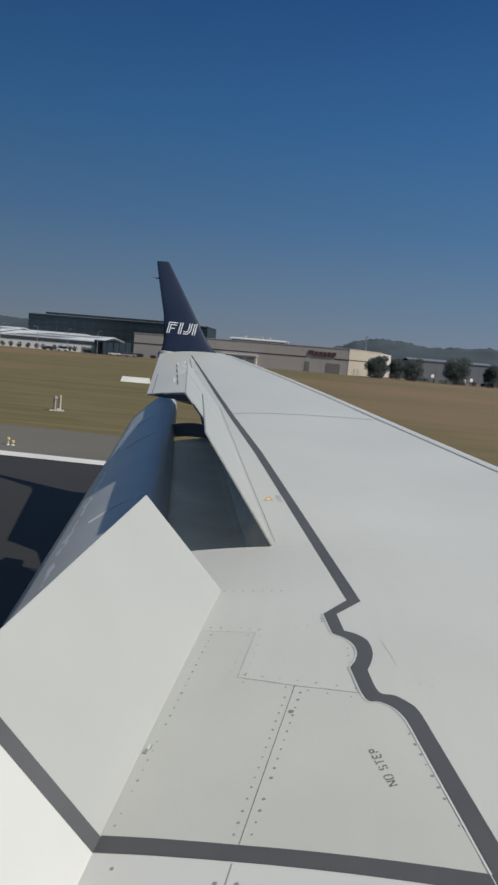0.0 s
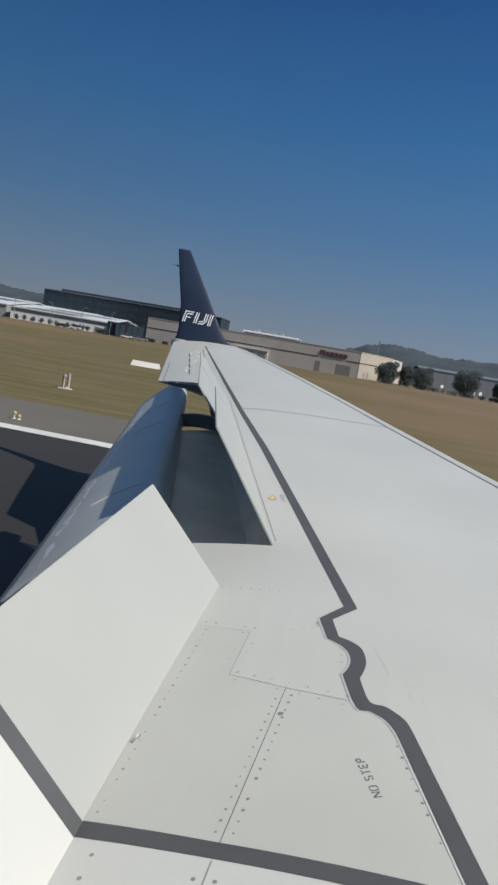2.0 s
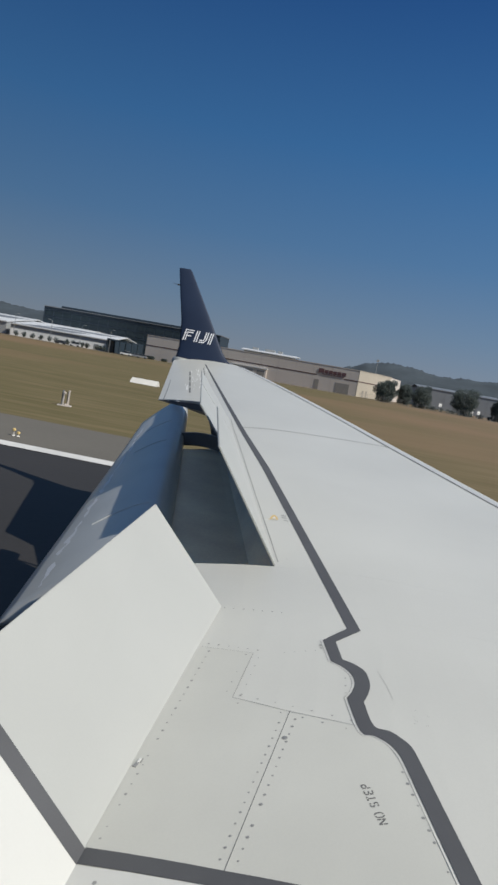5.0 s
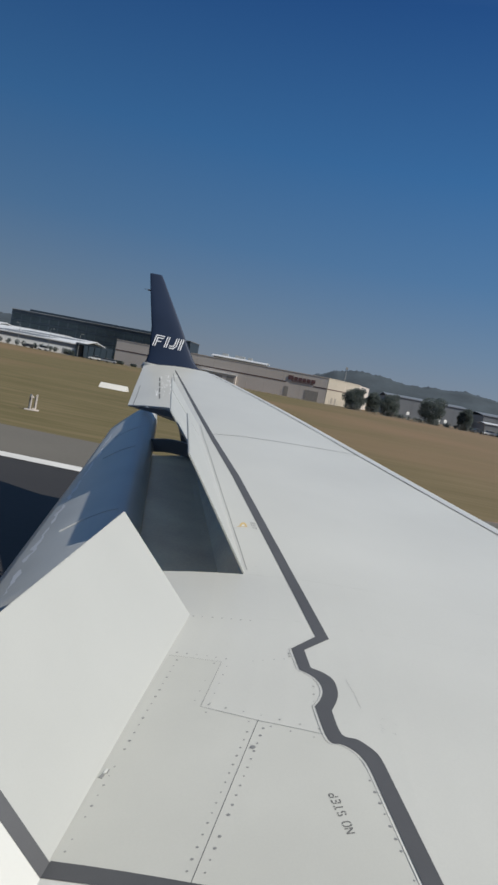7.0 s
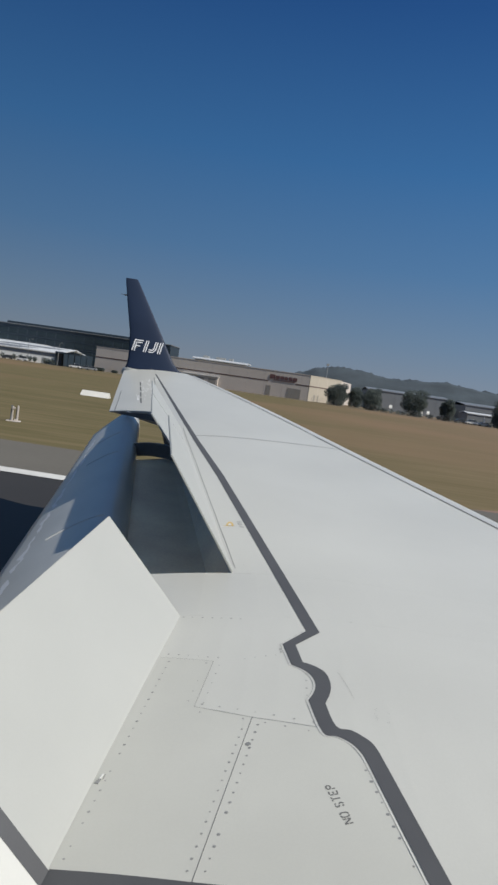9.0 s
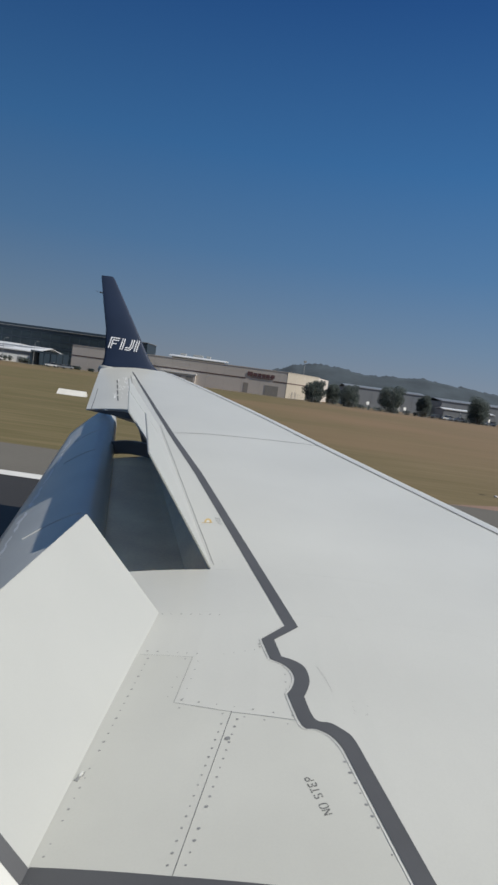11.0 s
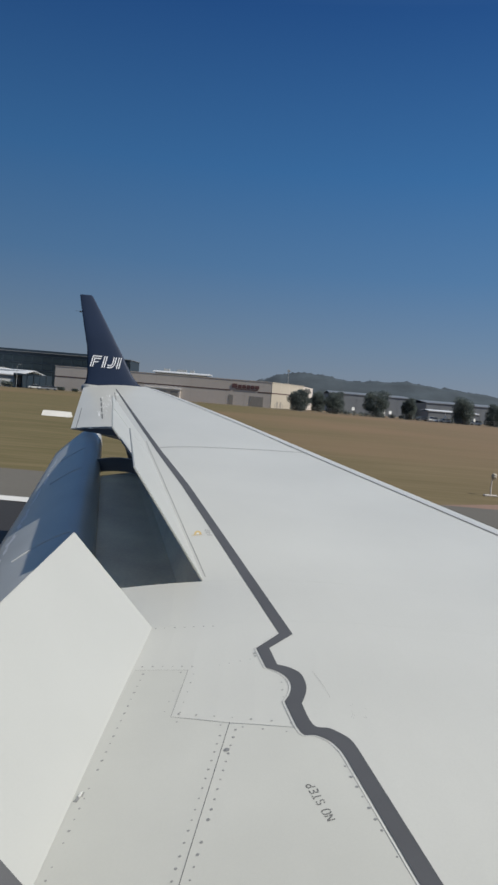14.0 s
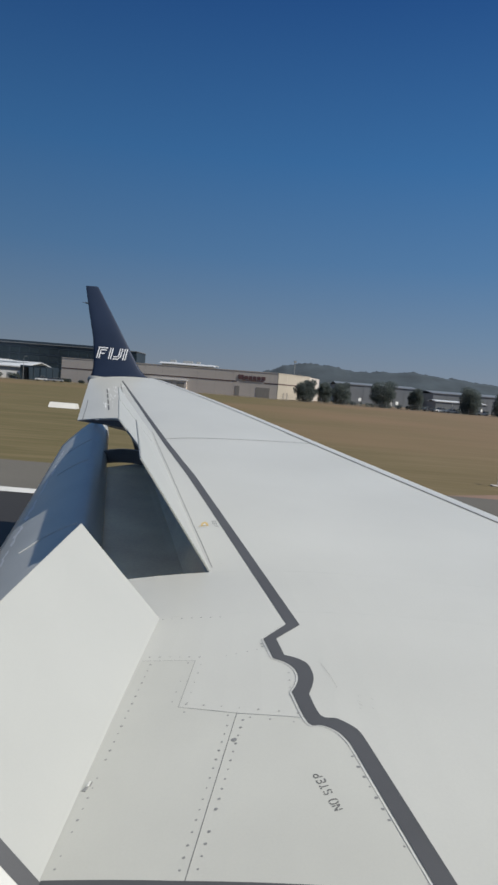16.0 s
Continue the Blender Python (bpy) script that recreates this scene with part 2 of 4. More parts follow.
def tube(bm, points, radius, sides=8):
    rings = []
    for i, p in enumerate(points):
        p = Vector(p)
        q = Vector(points[min(i + 1, len(points) - 1)]) - Vector(points[max(i - 1, 0)])
        q.normalize()
        u = q.orthogonal().normalized()
        v = q.cross(u)
        r = radius[i] if isinstance(radius, (list, tuple)) else radius
        rings.append([p + r * (math.cos(2 * math.pi * k / sides) * u + math.sin(2 * math.pi * k / sides) * v) for k in range(sides)])
    loft(bm, rings)


# ================= the wing's surface =================
EYE = 3.7


def crest(y):
    return 1.5 - 0.335 * (y - 2.2)


def top(x, y):
    """Height of the wing's upper skin."""
    d, c = x - crest(y), max(1.8, 3.6 - 0.17 * y)
    k = 0.062 * 3.1 / c if d < 0 else 0.012
    return EYE - 1.74 + 0.112 * y - k * d * d


def x_lead(y):
    bow = 0.11 * math.sin(math.pi * min(1.0, max(0.0, (y - 6.2) / 9.2)))
    return 1.63 - 0.487 * (y - 7.71) - 0.013 * max(0.0, y - 10.5) ** 2 - bow


def on_line(points, y):
    """x of a plan line at y, from its (y, x) corners."""
    for (y0, x0), (y1, x1) in zip(points, points[1:]):
        if y <= y1:
            return x0 + (x1 - x0) * (y - y0) / (y1 - y0)
    return points[-1][1]


HINGE_IN = ((0.6, -0.80), (2.312, -0.716), (4.246, -0.62))
HINGE_OUT = ((4.874, -0.385), (9.737, -1.67), (10.85, -2.20), (11.37, -3.09), (15.84, -4.07))


def section(y, x_te, rear):
    """Closed outline of the wing at y, with a rear edge that is so thick."""
    xl = x_lead(y)
    chord = xl - x_te
    pts = [Vector((x_te + chord * (i / 26), y, top(x_te + chord * (i / 26), y))) for i in range(27)]
    zt = pts[-1].z
    t = 0.10 * chord + 0.03
    nose = 0.045 * chord + 0.05
    for i in range(1, 8):
        a = math.pi * i / 8
        pts.append(Vector((xl + nose * math.sin(a), y, zt - t * (1 - math.cos(a)) / 2)))
    for i in range(9):
        s = i / 8
        x = xl - chord * s
        bulge = 0.05 * chord * math.sin(math.pi * min(1, s * 1.1))
        z = (zt - t) * (1 - s) + (top(x_te, y) - rear) * s - bulge
        pts.append(Vector((x, y, z)))
    return pts


def stations(y0, y1, step=0.25):
    n = max(2, round((y1 - y0) / step) + 1)
    return [y0 + (y1 - y0) * i / (n - 1) for i in range(n)]


def ribbon(bm, left, right, lift, cell=0.12):
    """A painted band that follows the skin, between two plan lines with equally many corners."""
    prev = None
    for (a0, b0), (a1, b1) in zip(zip(left, right), zip(left[1:], right[1:])):
        n = max(1, int(math.dist(a0, a1) / cell))
        w = max(1, int(max(math.dist(a0, b0), math.dist(a1, b1)) / cell))
        if prev is not None and len(prev) != w + 1:
            prev = None
        for i in range(n + 1):
            if prev is not None and i == 0:
                continue
            s = i / n
            row = []
            for j in range(w + 1):
                u = j / w
                x = (a0[0] * (1 - s) + a1[0] * s) * (1 - u) + (b0[0] * (1 - s) + b1[0] * s) * u
                y = (a0[1] * (1 - s) + a1[1] * s) * (1 - u) + (b0[1] * (1 - s) + b1[1] * s) * u
                row.append(bm.verts.new((x, y, top(x, y) + lift)))
            if prev is not None:
                for j in range(w):
                    bm.faces.new((prev[j], prev[j + 1], row[j + 1], row[j]))
            prev = row


def line_on_skin(bm, pts, width, lift):
    """A thin seam along plan points."""
    left, right = [], []
    for i, p in enumerate(pts):
        q0, q1 = pts[max(i - 1, 0)], pts[min(i + 1, len(pts) - 1)]
        dx, dy = q1[0] - q0[0], q1[1] - q0[1]
        n = math.hypot(dx, dy)
        ox, oy = -dy / n * width / 2, dx / n * width / 2
        left.append((p[0] + ox, p[1] + oy))
        right.append((p[0] - ox, p[1] - oy))
    ribbon(bm, left, right, lift)


def disc_on_skin(bm, x, y, r, lift, sides=8):
    vs = [bm.verts.new((x + r * math.cos(2 * math.pi * k / sides), y + r * math.sin(2 * math.pi * k / sides),
                        top(x + r * math.cos(2 * math.pi * k / sides), y + r * math.sin(2 * math.pi * k / sides)) + lift * 0.75)) for k in range(sides)]
    c = bm.verts.new((x, y, top(x, y) + lift))
    for k in range(sides):
        bm.faces.new((vs[k], vs[(k + 1) % sides], c))


# ================= ground, runway, hills =================
def flat(name, x0, x1, y0, y1, z, mat, label, category, nx=1, ny=1):
    bm = bmesh.new()
    rows = [[bm.verts.new((x0 + (x1 - x0) * i / nx, y0 + (y1 - y0) * j / ny, z)) for i in range(nx + 1)] for j in range(ny + 1)]
    for a, b in zip(rows, rows[1:]):
        for i in range(nx):
            bm.faces.new((a[i], a[i + 1], b[i + 1], b[i]))
    return tagged(part(name, bm, mat), label, category, kind="structure")


flat("ground", -4500, 4500, -4500, 4500, 0.0, M_GRASS, "dry yellow-brown airfield grass reaching the horizon", "grass", 8, 8)
flat("shoulder", -1500, 1500, 22.4, 29.4, 0.02, M_SHOULDER, "worn grey asphalt shoulder beside the runway", "pavement")
flat("runway", -1500, 1500, -30, 22.4, 0.03, M_ASPHALT, "dark asphalt runway with rubber stains", "runway")
flat("edge_line", -1500, 1500, 21.55, 22.4, 0.045, M_LINE, "white painted edge line on the runway", "marking")
flat("perimeter_road", -900, 900, 262, 268, 0.03, M_SHOULDER, "pale perimeter road across the dry grass", "road")


M_SOIL = material("bare_reddish_soil", (0.235, 0.150, 0.108), 0.95, fine=3, coarse=0.2, vary=0.18, bump=0.3)
bm = bmesh.new()
prev = None
for i in range(181):
    x = 7 + 0.75 * i
    far = 29.4 + min(1.0, i / 12) * (5.2 + 1.6 * noise.noise(Vector((x * 0.12, 0, 3))) + 0.7 * noise.noise(Vector((x * 0.7, 2, 3))))
    row = [bm.verts.new((x, 29.4, 0.015)), bm.verts.new((x, far, 0.015))]
    if prev:
        bm.faces.new((prev[0], row[0], row[1], prev[1]))
    prev = row
tagged(part("bare_soil", bm, M_SOIL), "bare reddish soil beside the asphalt shoulder", "soil", kind="structure")


def hill(name, x0, x1, y, crest_heights, label, depth=500):
    """A wooded ridge with an uneven, tree-covered top line."""
    bm = bmesh.new()
    n, rows = 420, []
    for j in range(7):
        s = j / 6
        row = []
        for i in range(n + 1):
            u = i / n
            k = u * (len(crest_heights) - 1)
            a = min(int(k), len(crest_heights) - 2)
            h = crest_heights[a] + (crest_heights[a + 1] - crest_heights[a]) * (0.5 - 0.5 * math.cos(math.pi * (k - a)))
            x = x0 + (x1 - x0) * u
            rough = noise.noise(Vector((x * 0.012, 3.1, y * 0.01))) * 6 + (j == 6) * (noise.noise(Vector((x * 0.07, 2.2, 4))) * 6 + noise.noise(Vector((x * 0.2, 0.4, 9))) * 6)
            row.append(bm.verts.new((x, y + depth * s, max(-2, h * math.sin(math.pi / 2 * s) + rough * s * s))))
        rows.append(row)
    for a, b in zip(rows, rows[1:]):
        for i in range(n):
            bm.faces.new((a[i], a[i + 1], b[i + 1], b[i]))
    return tagged(part(name, bm, M_HILL, smooth=True), label, "hill", kind="structure")


hill("hill", -110, 990, 2300, (30, 70, 96, 108, 105, 92, 92, 96, 104, 96, 90, 84, 80, 70, 60, 40), "wooded dark hill behind the airfield", 400)
hill("hill", -1900, -700, 2500, (20, 50, 80, 95, 84, 88, 70, 60, 40, 20), "low wooded hills on the skyline", 400)

# ================= the cabin wall that the wing grows from =================
def cabin_wall():
    """Plain tube of the cabin, open at the one window."""
    cy, cz, xs = -1.55, 3.35, (-14.0, -7.0, -2.0, -0.50, 0.42, 2.0, 7.0, 14.0)
    lo, hi = math.asin((3.18 - cz) / 1.9), math.asin((4.22 - cz) / 1.9)
    turns = [lo, hi] + [hi + (2 * math.pi - hi + lo) * i / 30 for i in range(1, 30)]
    n = len(turns)
    bm = bmesh.new()
    shells = [[[bm.verts.new((x, cy + r * math.cos(a), cz + r * math.sin(a))) for a in turns] for x in xs] for r in (1.90, 1.78)]
    for shell in shells:
        for i in range(len(xs) - 1):
            for k in range(n):
                if not (i == 3 and k == 0):
                    j = (k + 1) % n
                    bm.faces.new((shell[i][k], shell[i][j], shell[i + 1][j], shell[i + 1][k]))
    for i in (0, len(xs) - 1):
        bm.faces.new(shells[0][i])
        bm.faces.new(shells[1][i])
    (a, b), (c, d) = [[(shell[i][0], shell[i][1]) for i in (3, 4)] for shell in shells]
    for p, q, r, t in ((a[0], a[1], c[1], c[0]), (b[0], b[1], d[1], d[0]), (a[0], b[0], d[0], c[0]), (a[1], b[1], d[1], c[1])):
        bm.faces.new((p, q, r, t))
    return tagged(part("cabin_wall", bm, M_WHITE), "plain white airliner cabin wall with an open window", "wall", kind="structure")


cabin_wall()

# ================= the airliner's wing =================
wing = thing("airliner_wing", "pale grey airliner wing with raised spoilers and lowered flap", "wing")

bm = bmesh.new()
loft(bm, [section(y, on_line(HINGE_IN, y), 0.20) for y in stations(-0.35, 4.246)])
loft(bm, [section(y, -1.42, 0.05) for y in stations(4.2465, 4.8735)])
loft(bm, [section(y, on_line(HINGE_OUT, y), 0.16) for y in stations(4.874, 9.737)]
     + [section(y, on_line(HINGE_OUT, y), max(0.014, 0.16 - 0.105 * (y - 9.737))) for y in (10.0, 10.3, 10.6, 10.85, 11.0, 11.2, 11.37)]
     + [section(y, on_line(HINGE_OUT, y), 0.018) for y in stations(11.7, 15.84)])
part("wing_skin", bm, M_WING, wing, "smooth pale grey painted wing skin", smooth=False)

# darker walkway border, with its zigzag round the inboard fittings
AFT = ((-3.222, 15.103), (-1.975, 11.0), (-1.365, 9.0), (-0.846, 7.366), (0.131, 4.085), (0.007, 3.918), (0.064, 3.705), (0.121, 3.667), (0.163, 3.615), (0.185, 3.555),
       (0.189, 3.500), (0.178, 3.440), (0.157, 3.388), (0.225, 3.140), (0.290, 3.118), (0.347, 3.076), (0.387, 3.010), (0.410, 2.942), (0.641, 2.100))
FORE = ((-3.196, 15.11), (-1.922, 11.0), (-1.300, 9.0), (-0.771, 7.369), (0.208, 4.076), (0.078, 3.915), (0.121, 3.737), (0.186, 3.702), (0.236, 3.648), (0.258, 3.575),
        (0.264, 3.502), (0.254, 3.430), (0.237, 3.368), (0.283, 3.194), (0.354, 3.168), (0.420, 3.108), (0.446, 3.066), (0.466, 3.006), (0.7155, 2.100))


def rounded(pts, first, last, cuts=4):
    """The plan line with its corners from first to last drawn as a smooth curve."""
    out = list(pts[:first])
    for i in range(first, last):
        p0, p1, p2, p3 = (Vector(pts[min(max(k, first), last)]) for k in (i - 1, i, i + 1, i + 2))
        for j in range(cuts):
            t = j / cuts
            p = 0.5 * (2 * p1 + (p2 - p0) * t + (2 * p0 - 5 * p1 + 4 * p2 - p3) * t * t + (3 * p1 - p0 - 3 * p2 + p3) * t ** 3)
            out.append((p.x, p.y))
    return tuple(out) + tuple(pts[last:])


AFT, FORE = (rounded(rounded(line, 12, 17), 6, 11) for line in (AFT, FORE))
bm = bmesh.new()
for i in range(len(AFT) - 1):
    ribbon(bm, AFT[i:i + 2], FORE[i:i + 2], 0.0015, cell=0.06 if i > 3 else 0.2)
part("walkway_border", bm, M_STRIPE, wing, "dark grey painted walkway border line")
bm = bmesh.new()
line_on_skin(bm, [(x - 0.008, y - 0.003) for x, y in AFT[4:]], 0.0026, 0.0019)
part("border_sealant", bm, M_SEAL, wing, "pale sealant bead beside the border")
bm = bmesh.new()
line_on_skin(bm, [(x - 0.013, y - 0.004) for x, y in AFT[4:]], 0.0016, 0.0014)
part("border_joint", bm, M_JOINT, wing, "thin dark panel joint")
bm = bmesh.new()
ribbon(bm, ((-0.706, 2.388), (-0.208, 2.316), (0.575, 2.224), (0.70, 2.208)), ((-0.716, 2.316), (-0.215, 2.247), (0.575, 2.150), (0.71, 2.132)), 0.002)
part("root_border", bm, M_STRIPE, wing, "dark grey painted line across the wing root")
bm = bmesh.new()
ribbon(bm, ((-0.716, 2.312), (-0.215, 2.247), (0.9, 2.110)), ((-0.790, 0.7), (-0.215, 0.7), (0.9, 0.7)), 0.0012)
part("root_panel", bm, M_WHITE, wing, "white painted panel at the wing root")

# inboard grey panels between the hinge and the border
PANELS = ((((-0.711, 2.385), (-0.658, 3.26), (-0.655, 3.32), (-0.626, 3.769)), ((-0.205, 2.314), (-0.092, 3.234), (-0.369, 3.315), (-0.339, 3.722))),
          (((-0.205, 2.314), (-0.118, 3.02), (-0.104, 3.13), (-0.092, 3.231)), ((0.590, 2.224), (0.402, 2.942), (0.335, 3.074), (0.205, 3.176))))
for left, right in PANELS:
    bm = bmesh.new()
    ribbon(bm, left, right, 0.0007)
    part("access_panel", bm, M_PANEL, wing, "grey riveted access panel")

# panel joints
for line, width, mat in ((((-0.206, 2.300), (-0.092, 3.240)), 0.0030, M_SEAM), (((-0.369, 3.315), (-0.339, 3.722)), 0.0028, M_JOINT),
                         (((-0.369, 3.315), (-0.092, 3.234), (0.203, 3.179)), 0.0028, M_JOINT), (((-0.624, 3.769), (-0.339, 3.722)), 0.002, M_JOINT),
                         (((-0.215, 2.24), (-0.28, 1.6)), 0.006, M_JOINT)):
    bm = bmesh.new()
    line_on_skin(bm, line, width, 0.0014)
    part("panel_joint", bm, mat, wing, "thin joint between wing panels")
bm = bmesh.new()
CHORD = [(-1.385 + (x_lead(9.75) + 1.385) * s, 9.235 + 0.515 * s) for s in (0, 0.25, 0.5, 0.75, 1.0)]
line_on_skin(bm, CHORD, 0.016, 0.0022)
part("chordwise_joint", bm, M_SEAM, wing, "thin dark joint across the outer wing")

# rivets
bm = bmesh.new()
rng = random.Random(3)


def rivet_row(p, q, gap, r, skip=0.04):
    n = int(math.dist(p, q) / gap)
    for i in range(n + 1):
        if rng.random() > skip:
            s = (i + rng.uniform(-0.06, 0.06)) / max(1, n)
            disc_on_skin(bm, p[0] + (q[0] - p[0]) * s, p[1] + (q[1] - p[1]) * s, r * rng.uniform(0.5, 0.95), 0.0018)


rivet_row((-0.672, 2.43), (-0.572, 3.72), 0.054, 0.0075)
rivet_row((-0.228, 2.36), (-0.122, 3.20), 0.053, 0.0075)
rivet_row((-0.166, 2.36), (-0.062, 3.18), 0.053, 0.0085)
rivet_row((-0.330, 3.345), (-0.305, 3.68), 0.08, 0.006)
rivet_row((-0.405, 3.36), (-0.375, 3.70), 0.08, 0.006)
rivet_row((-0.340, 3.335), (0.180, 3.215), 0.085, 0.006)
rivet_row((-0.330, 3.270), (0.160, 3.150), 0.095, 0.006, 0.25)
rivet_row((-0.590, 3.800), (-0.320, 3.755), 0.050, 0.0065, 0.1)
rivet_row((-0.560, 3.735), (-0.360, 3.695), 0.075, 0.006, 0.2)
rivet_row((-0.290, 3.715), (-0.020, 3.800), 0.050, 0.0058, 0.15)
rivet_row((-0.590, 4.222), (-0.250, 4.200), 0.050, 0.0068, 0.1)
rivet_row((0.398, 2.90), (0.562, 2.30), 0.058, 0.0085, 0.1)
rivet_row((0.140, 3.62), (0.150, 3.43), 0.05, 0.006, 0.0)
rivet_row((-0.62, 2.24), (-0.66, 1.6), 0.09, 0.010, 0.1)
rivet_row((-0.25, 2.26), (-0.30, 1.6), 0.09, 0.010, 0.1)
rivet_row((-0.18, 2.25), (-0.23, 1.6), 0.09, 0.010, 0.1)
rivet_row((-0.40, 5.05), (-0.32, 5.02), 0.05, 0.005, 0.0)
for x, y, r in ((-0.092, 3.040, 0.013), (0.00, 3.86, 0.008), (0.005, 3.83, 0.007)):
    disc_on_skin(bm, x, y, r, 0.003, 10)
tagged(part("rivet", bm, M_RIVET, wing, "rows of dull metal rivets"), kind="stuff")

# leading edge slat with its joint
bm = bmesh.new()
rings = []
for y in stations(0.6, 15.6, 0.5):
    xl = x_lead(y)
    c = xl - (-0.9 - 0.2 * max(0, y - 4))
    ring = []
    for i in range(9):
        a = math.pi * 0.8 * i / 8
        x = xl - 0.03 + 0.03 * min(1, i / 2) + (0.045 * c + 0.07) * math.sin(a) * (i > 1)
        ring.append((x, y, (top(x, y) + 0.0035 if i < 3 else top(xl, y) + 0.0035 - (0.10 * c + 0.03) * (1 - math.cos(a)) / 2)))
    rings.append(ring)
loft(bm, rings, closed=False, caps=False)
part("leading_edge_slat", bm, M_SLAT, wing, "pale metal leading edge slat", smooth=True)
bm = bmesh.new()
line_on_skin(bm, [(x_lead(y) - 0.046 + 0.005 * noise.noise(Vector((0, y * 1.4, 1))), y) for y in stations(1.0, 10.4, 0.25)], 0.022, 0.003)
line_on_skin(bm, [(x_lead(y) - 0.042, y) for y in stations(10.4, 15.4, 0.5)], 0.012, 0.003)
part("slat_joint", bm, M_SEAM, wing, "dark gap behind the slat")

# outboard end: aileron joints, slots and scuffs
bm = bmesh.new()
line_on_skin(bm, [(-2.97, 11.2), (-3.18, 12.2), (-3.38, 13.09)], 0.010, 0.0016)
for i in range(4):
    y = 11.70 + 0.60 * i
    line_on_skin(bm, [(-2.755 - 0.251 * (y - 12), y), (-2.755 - 0.251 * (y + 0.46 - 12), y + 0.46)], 0.022, 0.002)
line_on_skin(bm, [(-2.20, 10.86), (-3.13, 14.6)], 0.010, 0.0016)
part("aileron_joint", bm, M_SEAM, wing, "dark slots and joints round the aileron")
bm = bmesh.new()
rs = random.Random(8)
for i in range(34):
    x, y = -2.45 - rs.random() * 0.4, 11.9 + rs.random() * 2.3
    x -= 0.2 * (y - 12)
    line_on_skin(bm, [(x, y), (x - rs.uniform(0.02, 0.07), y + rs.uniform(0.1, 0.3))], rs.uniform(0.008, 0.022), 0.0014)
tagged(part("scuff", bm, M_SCUFF, wing, "pale scuffed streaks in the paint"), kind="stuff")
bm = bmesh.new()
line_on_skin(bm, [(0.300, 3.66), (0.345, 3.53), (0.372, 3.42)], 0.0012, 0.0012)
part("scratch", bm, M_JOINT, wing, "thin grey scratch in the paint")
bm = bmesh.new()
for i in range(9):
    x, y, a = 0.44 + 0.10 * rs.random(), 3.20 + 0.16 * rs.random(), rs.uniform(1.6, 2.4)
    n = rs.uniform(0.008, 0.022)
    line_on_skin(bm, [(x, y), (x + n * math.cos(a), y + n * math.sin(a))], 0.0009, 0.0012)
tagged(part("scuff", bm, M_JOINT, wing, "faint small scuffs in the paint"), kind="stuff")


STROKES = {
    "N": (((0, 0), (0, 0.45)), ((0, 0.55), (0, 1)), ((0.06, 0.9), (0.54, 0.1)), ((0.6, 0), (0.6, 0.45)), ((0.6, 0.55), (0.6, 1))),
    "O": (((0.0, 0.22), (0.0, 0.78)), ((0.0, 0.80), (0.14, 0.98)), ((0.0, 0.20), (0.14, 0.02)), ((0.14, 0.0), (0.24, 0.0)), ((0.14, 1.0), (0.24, 1.0)), ((0.36, 0.0), (0.46, 0.0)), ((0.36, 1.0), (0.46, 1.0)),
          ((0.46, 0.02), (0.6, 0.2)), ((0.46, 0.98), (0.6, 0.80)), ((0.6, 0.22), (0.6, 0.78))),
    "S": (((0.5, 0.86), (0.36, 1.0)), ((0.24, 1.0), (0.1, 0.98)), ((0.1, 0.98), (0.0, 0.80)), ((0.0, 0.80), (0.06, 0.60)), ((0.06, 0.60), (0.24, 0.52)), ((0.36, 0.48), (0.5, 0.4)), ((0.5, 0.4), (0.56, 0.2)), ((0.56, 0.2), (0.46, 0.02)), ((0.46, 0.02), (0.36, 0.0)), ((0.22, 0.0), (0.04, 0.16))),
    "T": (((0.0, 1.0), (0.22, 1.0)), ((0.34, 1.0), (0.56, 1.0)), ((0.28, 0.0), (0.28, 0.88))),
    "E": (((0.0, 0.0), (0.0, 0.44)), ((0.0, 0.56), (0.0, 1.0)), ((0.1, 0.0), (0.5, 0.0)), ((0.1, 0.5), (0.42, 0.5)), ((0.1, 1.0), (0.5, 1.0))),
    "P": (((0.0, 0.0), (0.0, 0.42)), ((0.0, 0.54), (0.0, 1.0)), ((0.1, 1.0), (0.4, 1.0)), ((0.4, 1.0), (0.5, 0.86)), ((0.5, 0.86), (0.5, 0.64)), ((0.5, 0.64), (0.4, 0.5)), ((0.4, 0.5), (0.1, 0.5))),
}


def stencil(words, at, turn, size):
    """Stencilled letters with bridges, laid on the skin, one part a letter."""
    c, s = math.cos(turn), math.sin(turn)
    step = 0.0
    for ch in words:
        if ch != " ":
            bm = bmesh.new()
            for p, q in STROKES[ch]:
                ends = [(at[0] + (step + a) * size * c - b * 0.82 * size * s, at[1] + (step + a) * size * s + b * 0.82 * size * c) for a, b in (p, q)]
                line_on_skin(bm, ends, 0.0064, 0.0014)
            part("letter", bm, M_STENCIL, wing, "dark grey stencilled letter")
        step += 0.55 if ch == " " else 0.86


stencil("NO STEP", (0.3355, 2.605), radians(109.5), 0.0395)
bm = bmesh.new()
arc = [(-0.517 + 0.031 * math.cos(a) - 0.012 * math.sin(a), 5.825 + 0.105 * math.sin(a)) for a in [math.pi * k / 12 for k in range(13)]]
core = [(-0.520 + 0.42 * (x + 0.519), 5.838 + 0.45 * (y - 5.825)) for x, y in arc]
ribbon(bm, arc, core, 0.0022, cell=0.05)
line_on_skin(bm, [(-0.566, 5.822), (-0.484, 5.824)], 0.010, 0.002)
part("yellow_mark", bm, M_YELLOW, wing, "small yellow half-round outline marking")
bm = bmesh.new()
vs = [bm.verts.new((x, y, top(x, y) + 0.0018)) for x, y in core]
bm.faces.new(vs)
